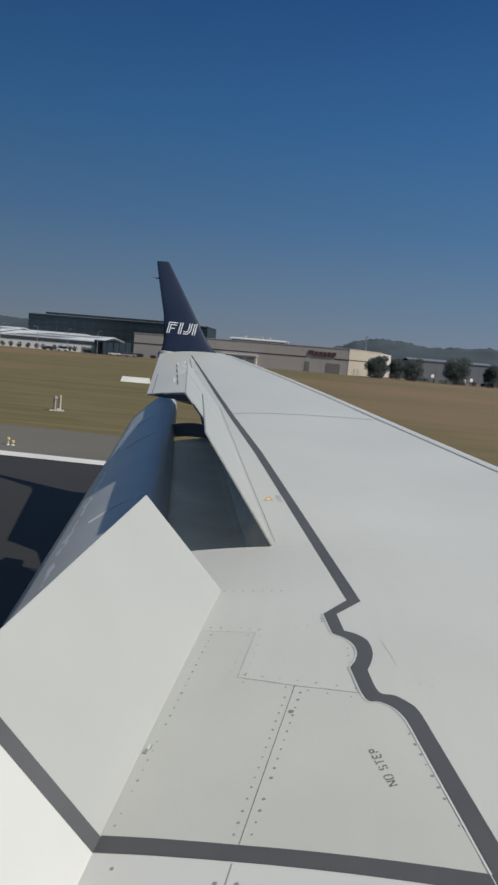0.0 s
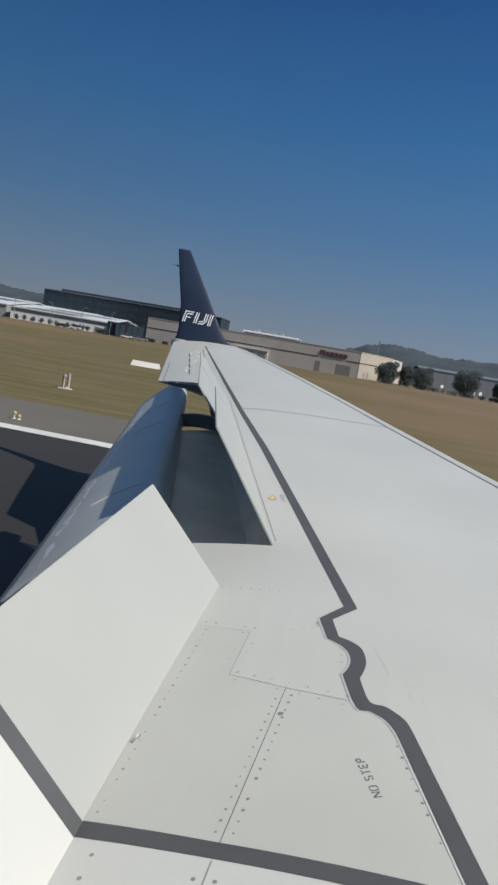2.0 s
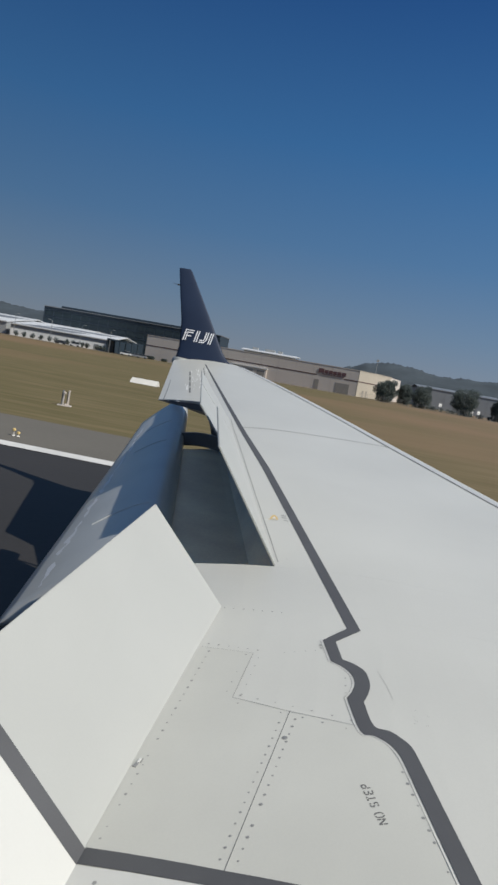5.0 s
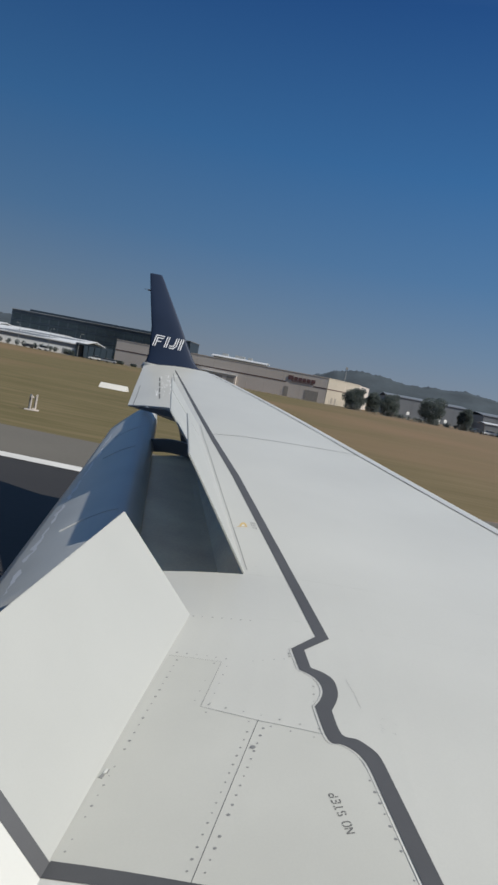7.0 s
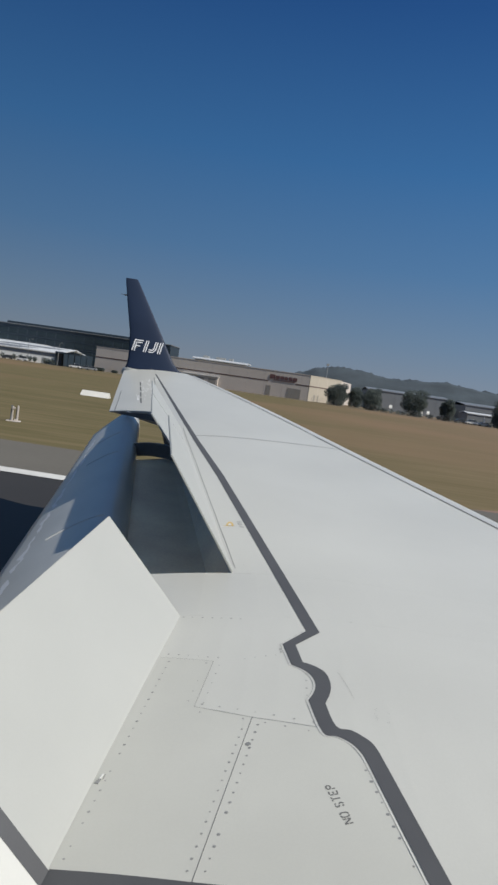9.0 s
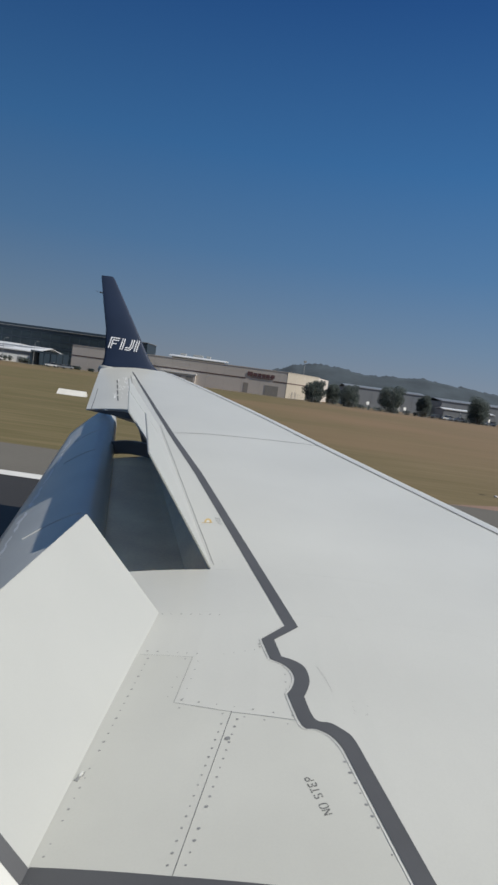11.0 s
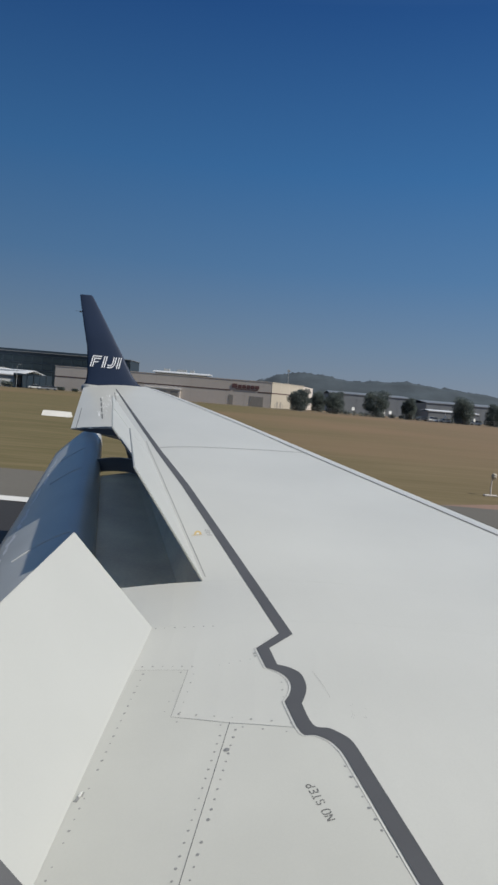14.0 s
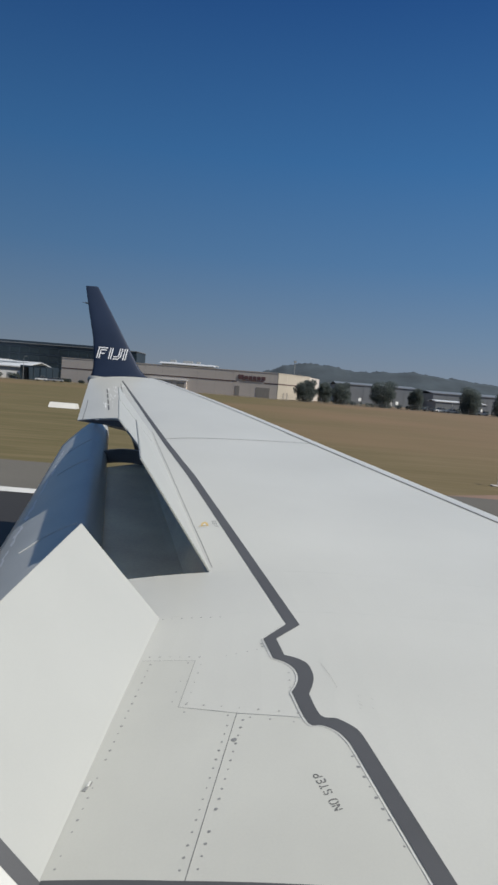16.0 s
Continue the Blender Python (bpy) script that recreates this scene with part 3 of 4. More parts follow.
line_on_skin(bm, [(-0.590, 5.800), (-0.484, 5.806)], 0.010, 0.0018)
part("mark_ground", bm, M_SEAL, wing, "white ground of the half-round marking")
bm = bmesh.new()
for i in range(3):
    line_on_skin(bm, [(-0.470 + 0.015 * i, 5.955 - 0.003 * i), (-0.464 + 0.015 * i, 5.915 - 0.003 * i)], 0.0055, 0.002)
    line_on_skin(bm, [(-0.460 + 0.015 * i, 5.895 - 0.003 * i), (-0.452 + 0.014 * i, 5.862 - 0.003 * i)], 0.0055, 0.002)
    line_on_skin(bm, [(-0.438 + 0.013 * i, 5.828 - 0.003 * i), (-0.430 + 0.013 * i, 5.805 - 0.003 * i)], 0.0055, 0.002)
tagged(part("small_print", bm, M_JOINT, wing, "small dark unreadable print"), kind="stuff")


# spoilers: raised plates on the hinge line
def spoiler(h0, h1, v0, v1, mat, name="spoiler", label="", thick=0.014):
    bm = bmesh.new()
    a, b = Vector(h0), Vector(h1)
    plate(bm, (a, b, b + Vector(v1), a + Vector(v0)), thick)
    es = [e for e in bm.edges]
    bmesh.ops.bevel(bm, geom=es, offset=0.004, segments=2, affect="EDGES")
    return part(name, bm, mat, wing, label)


def hinge_point(y):
    x = on_line(HINGE_OUT, y)
    return Vector((x + 0.012, y, top(x, y) - 0.002))


def raised(length, angle, shift):
    """From the hinge to the rear edge of a spoiler that is raised by so many degrees; its ends run with the wind, so the rear edge lies further out."""
    a = radians(angle)
    return Vector((-0.967 * math.cos(a), -0.255 * math.cos(a), math.sin(a))) * length + Vector((-0.255, 0.967, 0.108)) * shift


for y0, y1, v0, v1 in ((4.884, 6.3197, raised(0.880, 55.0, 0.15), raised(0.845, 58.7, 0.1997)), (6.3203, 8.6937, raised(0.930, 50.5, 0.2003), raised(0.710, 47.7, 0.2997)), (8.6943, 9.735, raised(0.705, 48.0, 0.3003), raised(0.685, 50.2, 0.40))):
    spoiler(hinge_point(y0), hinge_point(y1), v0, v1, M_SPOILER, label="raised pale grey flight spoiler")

bm = bmesh.new()
line_on_skin(bm, [(on_line(HINGE_OUT, y) + 0.034 + 0.006 * noise.noise(Vector((0, y * 1.6, 5))), y) for y in stations(4.95, 9.7, 0.15)], 0.0055, 0.002)
part("hinge_joint", bm, M_JOINT, wing, "thin wavering grey joint along the spoiler hinges")
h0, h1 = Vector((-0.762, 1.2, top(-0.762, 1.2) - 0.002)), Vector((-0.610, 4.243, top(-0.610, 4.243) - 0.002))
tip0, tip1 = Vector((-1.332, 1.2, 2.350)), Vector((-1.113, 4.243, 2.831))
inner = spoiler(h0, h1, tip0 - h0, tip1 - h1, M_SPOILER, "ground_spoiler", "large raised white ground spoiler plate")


def on_plate(s, u, lift=0.004):
    """A point of the ground spoiler's face: s along the hinge, u out from it."""
    p = h0.lerp(h1, s).lerp(tip0.lerp(tip1, s), u)
    n = (h1 - h0).cross(tip0 - h0).normalized()
    return p + n * lift * (1 if n.x > 0 else -1)


def plate_s(y):
    return (y - 1.2) / (4.243 - 1.2)


bm = bmesh.new()
q = [bm.verts.new(on_plate(plate_s(a), u)) for a, u in ((2.385, 0.0), (2.314, 0.0), (2.258, 1.0), (2.336, 1.0))]
bm.faces.new(q)
part("spoiler_border", bm, M_STRIPE, inner, "dark grey painted line on the spoiler")
bm = bmesh.new()
q = [bm.verts.new(on_plate(plate_s(a), u, 0.003)) for a, u in ((2.314, 0.0), (1.22, 0.0), (1.22, 1.0), (2.258, 1.0))]
bm.faces.new(q)
part("spoiler_root_paint", bm, M_WHITE, inner, "bright white inboard end of the spoiler")
for name, at, tall, mat, label in (("hinge_fitting", ((-0.684, 2.812), (-0.666, 2.806), (-0.660, 2.834), (-0.672, 2.838)), 0.004, M_RIVET, "small dark wedge-shaped hinge fitting"),
                                   ("fitting_cap", ((-0.671, 2.832), (-0.663, 2.834), (-0.658, 2.858), (-0.666, 2.856)), 0.008, M_SEAL, "tiny white fitting cap"),
                                   ("fitting_clip", ((-0.657, 2.834), (-0.652, 2.836), (-0.650, 2.862), (-0.655, 2.860)), 0.003, M_RIVET, "tiny dark clip beside the cap")):
    bm = bmesh.new()
    loft(bm, [[(x, y, top(x, y) - 0.003) for x, y in at], [(x + 0.001, y, top(x, y) + tall) for x, y in at]])
    part(name, bm, mat, inner, label)

# outboard flap, lowered
def flap_point(y, u, lift=0.0):
    """A point of the flap's upper side: y along it, u from its crest to its rear edge."""
    y -= 0.55 * u ** 0.8 * max(0.0, (y - 8.6) / 1.7)
    s = (y - 4.55) / 5.17
    reach, drop = 0.90 - 0.47 * s, 0.62 - 0.335 * s
    return Vector((-1.24 - 1.16 * s - reach * u, y, 2.365 + 0.61 * s + 0.09 * max(0.0, s - 0.6) - drop * u ** 1.35 + lift))


flap_rings = []
for y in stations(4.5, 10.32, 0.24):
    c = flap_point(y, 0)
    ring = [flap_point(y, u) for u in (1.0, 0.92, 0.84, 0.76, 0.68, 0.6, 0.5, 0.4, 0.3, 0.2, 0.1, 0.0)]
    ring += [c + Vector(d) for d in ((0.10, 0, -0.03), (0.17, 0, -0.10), (0.19, 0, -0.19), (0.13, 0, -0.27), (0, 0, -0.31))]
    ring += [flap_point(y, u, -0.28 * (1 - u) - 0.02) for u in (0.35, 0.7, 1.0)]
    flap_rings.append(ring)
bm = bmesh.new()
loft(bm, flap_rings)
flap = part("flap", bm, M_FLAP, wing, "lowered grey trailing edge flap", smooth=True)
for yy in (5.8, 8.0, 9.0):
    bm = bmesh.new()
    tube(bm, [flap_point(yy - 0.1 * u, u, 0.001) for u in (0.03, 0.15, 0.3, 0.45, 0.6)], 0.0065, 6)
    part("flap_joint", bm, M_SEAL, flap, "thin pale joint across the flap")

# unseen inboard flap, added to close lit gaps in the wing's runway shadow
bm = bmesh.new()
loft(bm, [[(-1.10, y, z), (-1.45, y, z - 0.06), (-1.95, y, z - 0.42), (-1.95, y, z - 0.45), (-1.45, y, z - 0.30), (-1.15, y, z - 0.25)] for y, z in ((0.3, 1.55), (2.2, 1.72), (4.47, 1.96))])
part("flap", bm, M_FLAP, wing, "hidden grey inboard flap added to cast shadow", smooth=True)

# wandering pale streak of uneven width along the flap's rear edge
bm = bmesh.new()
prev = None
for i in range(241):
    y = 4.8 + 4.7 * i / 240
    u = 0.80 + 0.07 * noise.noise(Vector((y * 2.1, 4.0, 0))) + 0.05 * noise.noise(Vector((y * 8, 1.0, 0)))
    w = 0.034 * max(0.0, 0.55 + 1.6 * noise.noise(Vector((y * 5, 7.0, 2.0))))
    row = [bm.verts.new(flap_point(y, u - w, 0.0012)), bm.verts.new(flap_point(y, u + w, 0.0012))] if w > 0.002 else None
    if prev and row:
        bm.faces.new((prev[0], prev[1], row[1], row[0]))
    prev = row
tagged(part("pale_streak", bm, M_LETTER, flap, "pale wandering streak along the rear edge"), kind="stuff")

# flap tracks and links in the open gap
for yy, zz in ((8.75, 2.82),):
    xh = on_line(HINGE_OUT, yy)
    fx = flap_point(yy, 0).x
    bm = bmesh.new()
    rings = []
    for i in range(9):
        u = i / 8
        x = xh + 0.05 + (fx - xh - 0.05) * u
        z = zz - 0.03 + 0.07 * math.sin(math.pi * u) - 0.02 * u
        rings.append([(x, yy - 0.05, z), (x, yy + 0.05, z), (x, yy + 0.05, z - 0.16), (x, yy - 0.05, z - 0.16)])
    loft(bm, rings)
    part("flap_track", bm, M_STEEL, wing, "dark curved flap track")
bm = bmesh.new()
rings = []
for y in stations(4.9, 9.7, 0.6):
    x = on_line(HINGE_OUT, y)
    z = top(x, y)
    rings.append([(x + 0.012, y, z - 0.022), (x - 0.085, y, z - 0.235), (x - 0.06, y, z - 0.26), (x + 0.05, y, z - 0.03)])
loft(bm, rings)
part("cove_wall", bm, M_COVE, wing, "sloping tan cove wall behind the spoilers")
bm = bmesh.new()
rings = []
for y in stations(4.6, 8.66, 0.5):
    ring = []
    end = max(0.0, y - 8.2) / 0.46
    for k, yy in enumerate((y + 0.34 * end, y + 0.30 * end, y - 0.24 * end)):
        x, f = on_line(HINGE_OUT, yy), flap_point(yy, 0)
        z = top(x, yy)
        ring.append(((x + 0.03, yy, z - 0.23), (x - 0.15, yy, z - 0.25), (f.x + 0.10, yy, f.z - 0.20))[k])
    rings.append(ring + [(x, yy, z - 0.02) for x, yy, z in reversed(ring)])
loft(bm, rings)
part("cove_panel", bm, M_COVE, wing, "grey-tan primed cove panel between wing and flap")

bm = bmesh.new()
rib = ((-2.60, 3.06), (-2.58, 3.09), (-2.16, 3.115), (-2.06, 3.10), (-1.84, 2.92), (-1.75, 2.62), (-1.87, 2.70), (-1.99, 3.02), (-2.36, 3.045))
loft(bm, [[(x, y, z) for x, z in rib] for y in (9.90, 9.94)])
part("flap_rib", bm, M_STEEL, wing, "dark rib closing the gap beside the aileron")
# winglet
SHAPE = ((3.62, -2.60, -4.10, 0.02), (3.70, -2.74, -4.066, 0.03), (3.78, -2.90, -4.045, 0.05), (3.92, -3.03, -4.04, 0.09), (4.10, -3.15, -4.06, 0.15),
         (4.50, -3.41, -4.13, 0.30), (5.10, -3.81, -4.32, 0.55), (5.62, -4.16, -4.475, 0.76), (5.685, -4.21, -4.49, 0.79), (5.70, -4.245, -4.488, 0.796))
rings = []
for z, xl, xt, lean in SHAPE:
    c = xl - xt
    ring = []
    for i in range(16):
        a = 2 * math.pi * i / 16
        px = (xl + xt) / 2 + c / 2 * math.cos(a)
        py = 15.85 + lean + 0.045 * c * math.sin(a) * (1 - 0.5 * math.cos(a) ** 8)
        ring.append((px, py, z))
    rings.append(ring)
bm = bmesh.new()
loft(bm, rings)
winglet = part("winglet", bm, M_NAVY, wing, "tall navy blue winglet with white lettering", smooth=True)


def face_y(x, z):
    for (z0, l0, t0, n0), (z1, l1, t1, n1) in zip(SHAPE, SHAPE[1:]):
        if z <= z1:
            f = (z - z0) / (z1 - z0)
            xl, xt, n = l0 + (l1 - l0) * f, t0 + (t1 - t0) * f, n0 + (n1 - n0) * f
            break
    return 15.85 + n - 0.047 * (xl - xt) - 0.004


def letter_bar(bm, p, q, w):
    """A white letter stroke on the winglet's inner face; x runs along the row, z up."""
    d = Vector((q[0] - p[0], q[1] - p[1]))
    d.normalize()
    o = Vector((-d.y, d.x)) * w / 2
    vs = []
    for a in (Vector(p) + o, Vector(q) + o, Vector(q) - o, Vector(p) - o):
        x, z = -3.998 + a.x * 1.11 + 0.13 * a.y, 4.085 + a.y * 1.07 - 0.02 * a.x
        vs.append(bm.verts.new((x, face_y(x, z), z)))
    bm.faces.new(vs)


def lettering(bars):
    bm = bmesh.new()
    for p, q in bars:
        letter_bar(bm, p, q, 0.021)
    part("winglet_letter", bm, M_LETTER, winglet, "white double-line winglet letter")


# the airline's word in double-line letters: F, I, J, I
LH = 0.235
lettering((((0.015, 0), (0.015, LH)), ((0.058, 0), (0.058, LH - 0.05)), ((0.015, LH - 0.012), (0.188, LH - 0.012)), ((0.058, LH - 0.058), (0.178, LH - 0.058)), ((0.058, 0.105), (0.150, 0.105))))
lettering((((0.245, 0), (0.245, LH)), ((0.288, 0), (0.288, LH))))
lettering((((0.475, 0.07), (0.475, LH)), ((0.432, 0.08), (0.432, LH)), ((0.475, 0.075), (0.43, 0.015)), ((0.435, 0.012), (0.337, 0.012)), ((0.432, 0.085), (0.41, 0.056)), ((0.415, 0.056), (0.337, 0.056))))
lettering((((0.530, 0), (0.530, LH)), ((0.573, 0), (0.573, LH))))
bm = bmesh.new()
tube(bm, [(-4.38, 16.50, 5.30), (-4.445, 16.50, 5.305)], 0.017, 6)
tube(bm, [(-4.44, 16.50, 5.305), (-4.53, 16.50, 5.315)], 0.004, 6)
part("static_wick", bm, M_STEEL, winglet, "thin dark static discharge wick")
# pale fairing at the foot of the winglet
bm = bmesh.new()
rings = []
for i in range(7):
    u = i / 6
    x = -2.55 - 1.55 * u
    r = 0.05 + 0.05 * math.sin(math.pi * u)
    rings.append([(x, 15.72, 3.60), (x, 15.86, 3.66 + r * 0.6), (x, 15.98, 3.60), (x, 15.90, 3.50)])
loft(bm, rings)
part("tip_fairing", bm, M_WING, wing, "pale wing tip fairing", smooth=True)


# ================= buildings =================
def store():
    """Large precast concrete warehouse store; its front runs along local -x, its sunlit side leans away."""
    t = thing("warehouse_store", "large grey-brown concrete warehouse store with dark band", "store", at=pose(0.5, 288, 0, 0, 0, -10.5))
    t_x = -92.0
    bm = bmesh.new()
    plan = ((t_x, 0.0), (0.0, 0.0), (8.6, 27.0), (8.6, 60.0), (t_x, 60.0))
    loft(bm, [[(x, y, z) for x, y in plan] for z in (0, 9.9)])
    wall = part("wall", bm, M_CONC, t, "grey-brown precast concrete wall")
    d, n = Vector((8.6, 27.0)).normalized(), Vector((27.0, -8.6)).normalized()

    def side(name, u0, u1, z0, z1, out, mat, label=""):
        bm = bmesh.new()
        q = [d * u0, d * u1, d * u1 + n * out, d * u0 + n * out]
        loft(bm, [[(p.x, p.y, z) for p in q] for z in (z0, z1)])
        return part(name, bm, mat, t, label)

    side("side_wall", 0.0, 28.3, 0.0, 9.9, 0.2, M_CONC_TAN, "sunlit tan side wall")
    side("wall_band", 0.0, 28.3, 5.6, 6.0, 0.26, M_BAND)
    for u in (7.5, 15.0, 22.5):
        side("wall_joint", u, u + 0.12, 0.0, 9.9, 0.23, M_CONC)
    for u in (4.5, 7.5):
        side("door", u, u + 1.3, 0.0, 2.6, 0.25, M_DOOR, "grey side door")
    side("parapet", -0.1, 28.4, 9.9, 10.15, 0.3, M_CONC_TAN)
    part("parapet", boxed(t_x - 0.1, 0.1, -0.1, 0.3, 9.9, 10.15), M_CONC, t)
    part("wall_band", boxed(t_x - 0.02, -16.5, -0.06, 0.02, 5.6, 6.0), M_BAND, t, "dark red-brown band along the wall")
    part("wall_band", boxed(-5.4, -0.02, -0.06, 0.02, 5.6, 6.0), M_BAND, t)
    for i in range(12):
        x = t_x + 7.4 * (i + 1) - 0.05
        part("wall_joint", boxed(x, x + 0.10, -0.02, 0.02, 0, 9.9), M_CONC_JOINT, wall)
    part("loading_bay", boxed(-52, -37, -0.8, 0.0, 0, 4.2), M_CONC, t, "lower projecting loading bay")
    part("bay_roof_edge", boxed(-52.3, -36.7, -1.1, 0.0, 4.2, 4.5), M_METALROOF, t, "pale roof edge of the bay")
    for x in (-51, -46, -41):
        part("roller_door", boxed(x, x + 3.2, -0.86, -0.8, 0.1, 3.4), M_DOOR, t, "grey roller door")
    part("entrance", boxed(-8.5, -3.0, -0.08, 0.0, 0, 4.0), M_DOOR, t, "grey entrance recess")
    part("entrance", boxed(-17.0, -15.2, -0.08, 0.0, 0, 4.0), M_DOOR, t, "grey entrance recess")
    for x, w, h in ((-91, 5, 1.4), (-83, 3, 1.2), (-73, 6, 1.5), (-64, 2.5, 1.7), (-57, 2.0, 1.1)):
        part("shrub_bed", boxed(x, x + w, -3, -1.5, 0, h, bevel=0.4), M_LEAF, t, "dark low shrubs at the wall foot")
    # sign of plain red shapes
    xs = -16.0
    for i, w in enumerate((2.2, 1.5, 1.5, 1.4, 1.5, 1.7)):
        part("sign_block", boxed(xs, xs + w, -0.22, -0.02, 6.8, 8.5 if i == 0 else 8.2, bevel=0.1), M_SIGNRED, t, "plain red sign shape")
        xs += w + 0.25
    part("sign_bar", boxed(-14.5, -5.5, -0.2, -0.02, 6.3, 6.6), M_SIGNRED, t, "plain red sign bar")
    return t


store()


def office():
    """Dark glazed office block seen above the store."""
    t = thing("office_building", "wide dark glass office building with flat roof", "office building", at=pose(0, 435, 0))
    x0, x1 = -196, -84
    part("wall", boxed(x0, x1, 0.2, 30, 0, 19.4), M_DARKCLAD, t, "dark teal cladding")
    part("roof", boxed(x0 - 0.4, x1 + 0.4, -0.4, 30.4, 19.4, 19.8), M_GREYROOF, t, "thin grey roof edge")
    part("roof_storey", boxed(x0 + 9, x1 - 14, 5, 26, 19.8, 21.2), M_DARKCLAD, t, "set-back dark roof storey")
    for k in range(4):
        z = 1.2 + 4.3 * k
        for i in range(19):
            x = x0 + 1 + i * 5.9
            w = part("window", boxed(x, x + 5.0, 0.05, 0.25, z, z + 2.9), M_DARKGLASS, t)
            del w
        part("floor_band", boxed(x0, x1, 0.0, 0.2, z + 3.3, z + 3.7), M_DARKCLAD, t)
    return t


office()


def terminal():
    """White-roofed low block that shows above the store."""
    t = thing("terminal_building", "low building with white roof edge and dark windows", "building", at=pose(0, 350, 0))
    part("wall", boxed(-60, -33, 30, 50, 0, 12.6), M_GREYWALL, t, "grey wall")
    bm = bmesh.new()
    loft(bm, [[(x, 27, 12.9), (x, 33, 13.6), (x, 52, 13.6), (x, 52, 13.2), (x, 33, 13.2), (x, 27, 12.5)] for x in (-61, -32)])
    part("roof", bm, M_METALROOF, t, "white sloping metal roof")
    for i in range(6):
        x = -56 + 4.4 * i
        part("window", boxed(x - 3, x + 0.6, 29.9, 30.05, 7.5, 10.6), M_DARKGLASS, t)
    for x, w in ((-54, 3), (-47, 5), (-40, 2)):
        part("roof_unit", boxed(x - 3, x - 3 + w, 38, 42, 13.6, 15.0, bevel=0.08), M_GREYWALL, t)
    return t


terminal()


def shed(x0, x1, y0, y1, h, wallmat, roofmat, label, doors=(), ridge=1.2, door_mat=None, band=0.0, strips=()):
    """A metal shed with a shallow gable roof."""
    t = thing("warehouse", label, "warehouse", "sheds along the airfield", at=pose((x0 + x1) / 2, y0, 0))
    hw, d = (x1 - x0) / 2, y1 - y0
    part("wall", boxed(-hw, hw, 0, d, 0, h), wallmat, t)
    bm = bmesh.new()
    o = 0.25
    loft(bm, [[(x, -o, h), (x, d / 2, h + ridge), (x, d + o, h), (x, d + o, h + 0.3), (x, d / 2, h + ridge + 0.3), (x, -o, h + 0.3)] for x in (-hw - o, hw + o)])
    part("roof", bm, roofmat, t)
    n = int(2 * hw / 6)
    for i in range(1, n):
        x = -hw + 2 * hw * i / n
        part("wall_rib", boxed(x - 0.06, x + 0.06, -0.05, 0.0, 0, h), roofmat, t)
    if band:
        # grey band across the wall's top, below the roof edge
        part("eave_band", boxed(-hw - 0.02, hw + 0.02, -0.06, 0.3, h - band, h - 0.02), M_GREYWALL, t, "grey band under the eaves")
        part("fascia", boxed(-hw - 0.3, hw + 0.3, -0.55, -0.25, h, h + 0.42), M_METALROOF, t, "white roof edge")
    for x0s, x1s, u0, u1 in strips:
        bm = bmesh.new()
        loft(bm, [[(x, u * d / 2, h + ridge * u + 0.31), (x, u * d / 2, h + ridge * u + 0.37), (x + lean, (u + g) * d / 2, h + ridge * (u + g) + 0.37), (x + lean, (u + g) * d / 2, h + ridge * (u + g) + 0.31)]
                  for x, u, g, lean in ((x0s, u0, u1 - u0, 6.0), (x1s, u0, u1 - u0, 6.0))])
        part("roof_strip", bm, M_GREYROOF, t, "dark grey roof sheeting")
    for x, w, dh in doors:
        part("roller_door", boxed(x - w / 2, x + w / 2, -0.08, -0.02, 0.05, dh), door_mat or M_WHITEWALL, t)
    return t


shed(-143, -100, 288, 330, 4.6, M_WHITEWALL, M_METALROOF, "white walled shed with pale roof behind shrubs", ((16, 2.4, 2.4),), 2.4, M_GREYWALL, 1.5, ((-19, 4, 0.10, 0.42), (-12, 14, 0.55, 0.80)))
shed(-215, -146, 290, 350, 5.0, M_GREYWALL, M_METALROOF, "long grey shed with pale metal roof", ((24, 5, 4.0), (-15, 4, 3.5)), 3.2, None, 0.6, ((-30, 6, 0.06, 0.36), (-8, 28, 0.48, 0.78)))
shed(-300, -222, 300, 360, 5.4, M_GREYWALL, M_METALROOF, "long grey shed with broad pale roof", ((-20, 5, 4.0),), 3.0, None, 0.6, ((-34, 0, 0.1, 0.4), (-6, 30, 0.5, 0.8)))
shed(-265, -150, 380, 440, 7.5, M_GREYWALL, M_METALROOF, "wide pale roofed hangar behind the sheds")
shed(28, 66, 345, 385, 8.6, M_BLUEGREY, M_GREYROOF, "blue-grey metal shed behind the trees", ((5, 5, 4),))
shed(70, 118, 330, 370, 7.4, M_BLUEGREY, M_GREYROOF, "blue-grey metal shed with low roof", ((-8, 5, 4),))
shed(64, 84, 296, 312, 3.9, M_BLUEGREY, M_METALROOF, "small shed with pale skillion roof", (), 0.5)
shed(122, 190, 340, 380, 7.0, M_BLUEGREY, M_GREYROOF, "long blue-grey shed beyond the trees")

# covered entry beside the store
canopy = thing("canopy", "dark steel canopy beside the store", "canopy", at=pose(-91.5, 287, 0))
part("roof", boxed(-8.2, 2.3, -4, 5, 4.9, 5.4), M_DARKCLAD, canopy)
for x in (-7.9, -3.2, 1.9):
    for y in (-3.5, 4.4):
        part("post", boxed(x, x + 0.3, y, y + 0.3, 0, 4.9), M_DARKCLAD, canopy)


# added dark sheet, no canopy part: hides the shed's sunlit end wall
part("added_dark_screen", boxed(-8.2, -8.0, -4, 46, 0, 5.6), M_DARKCLAD, canopy)


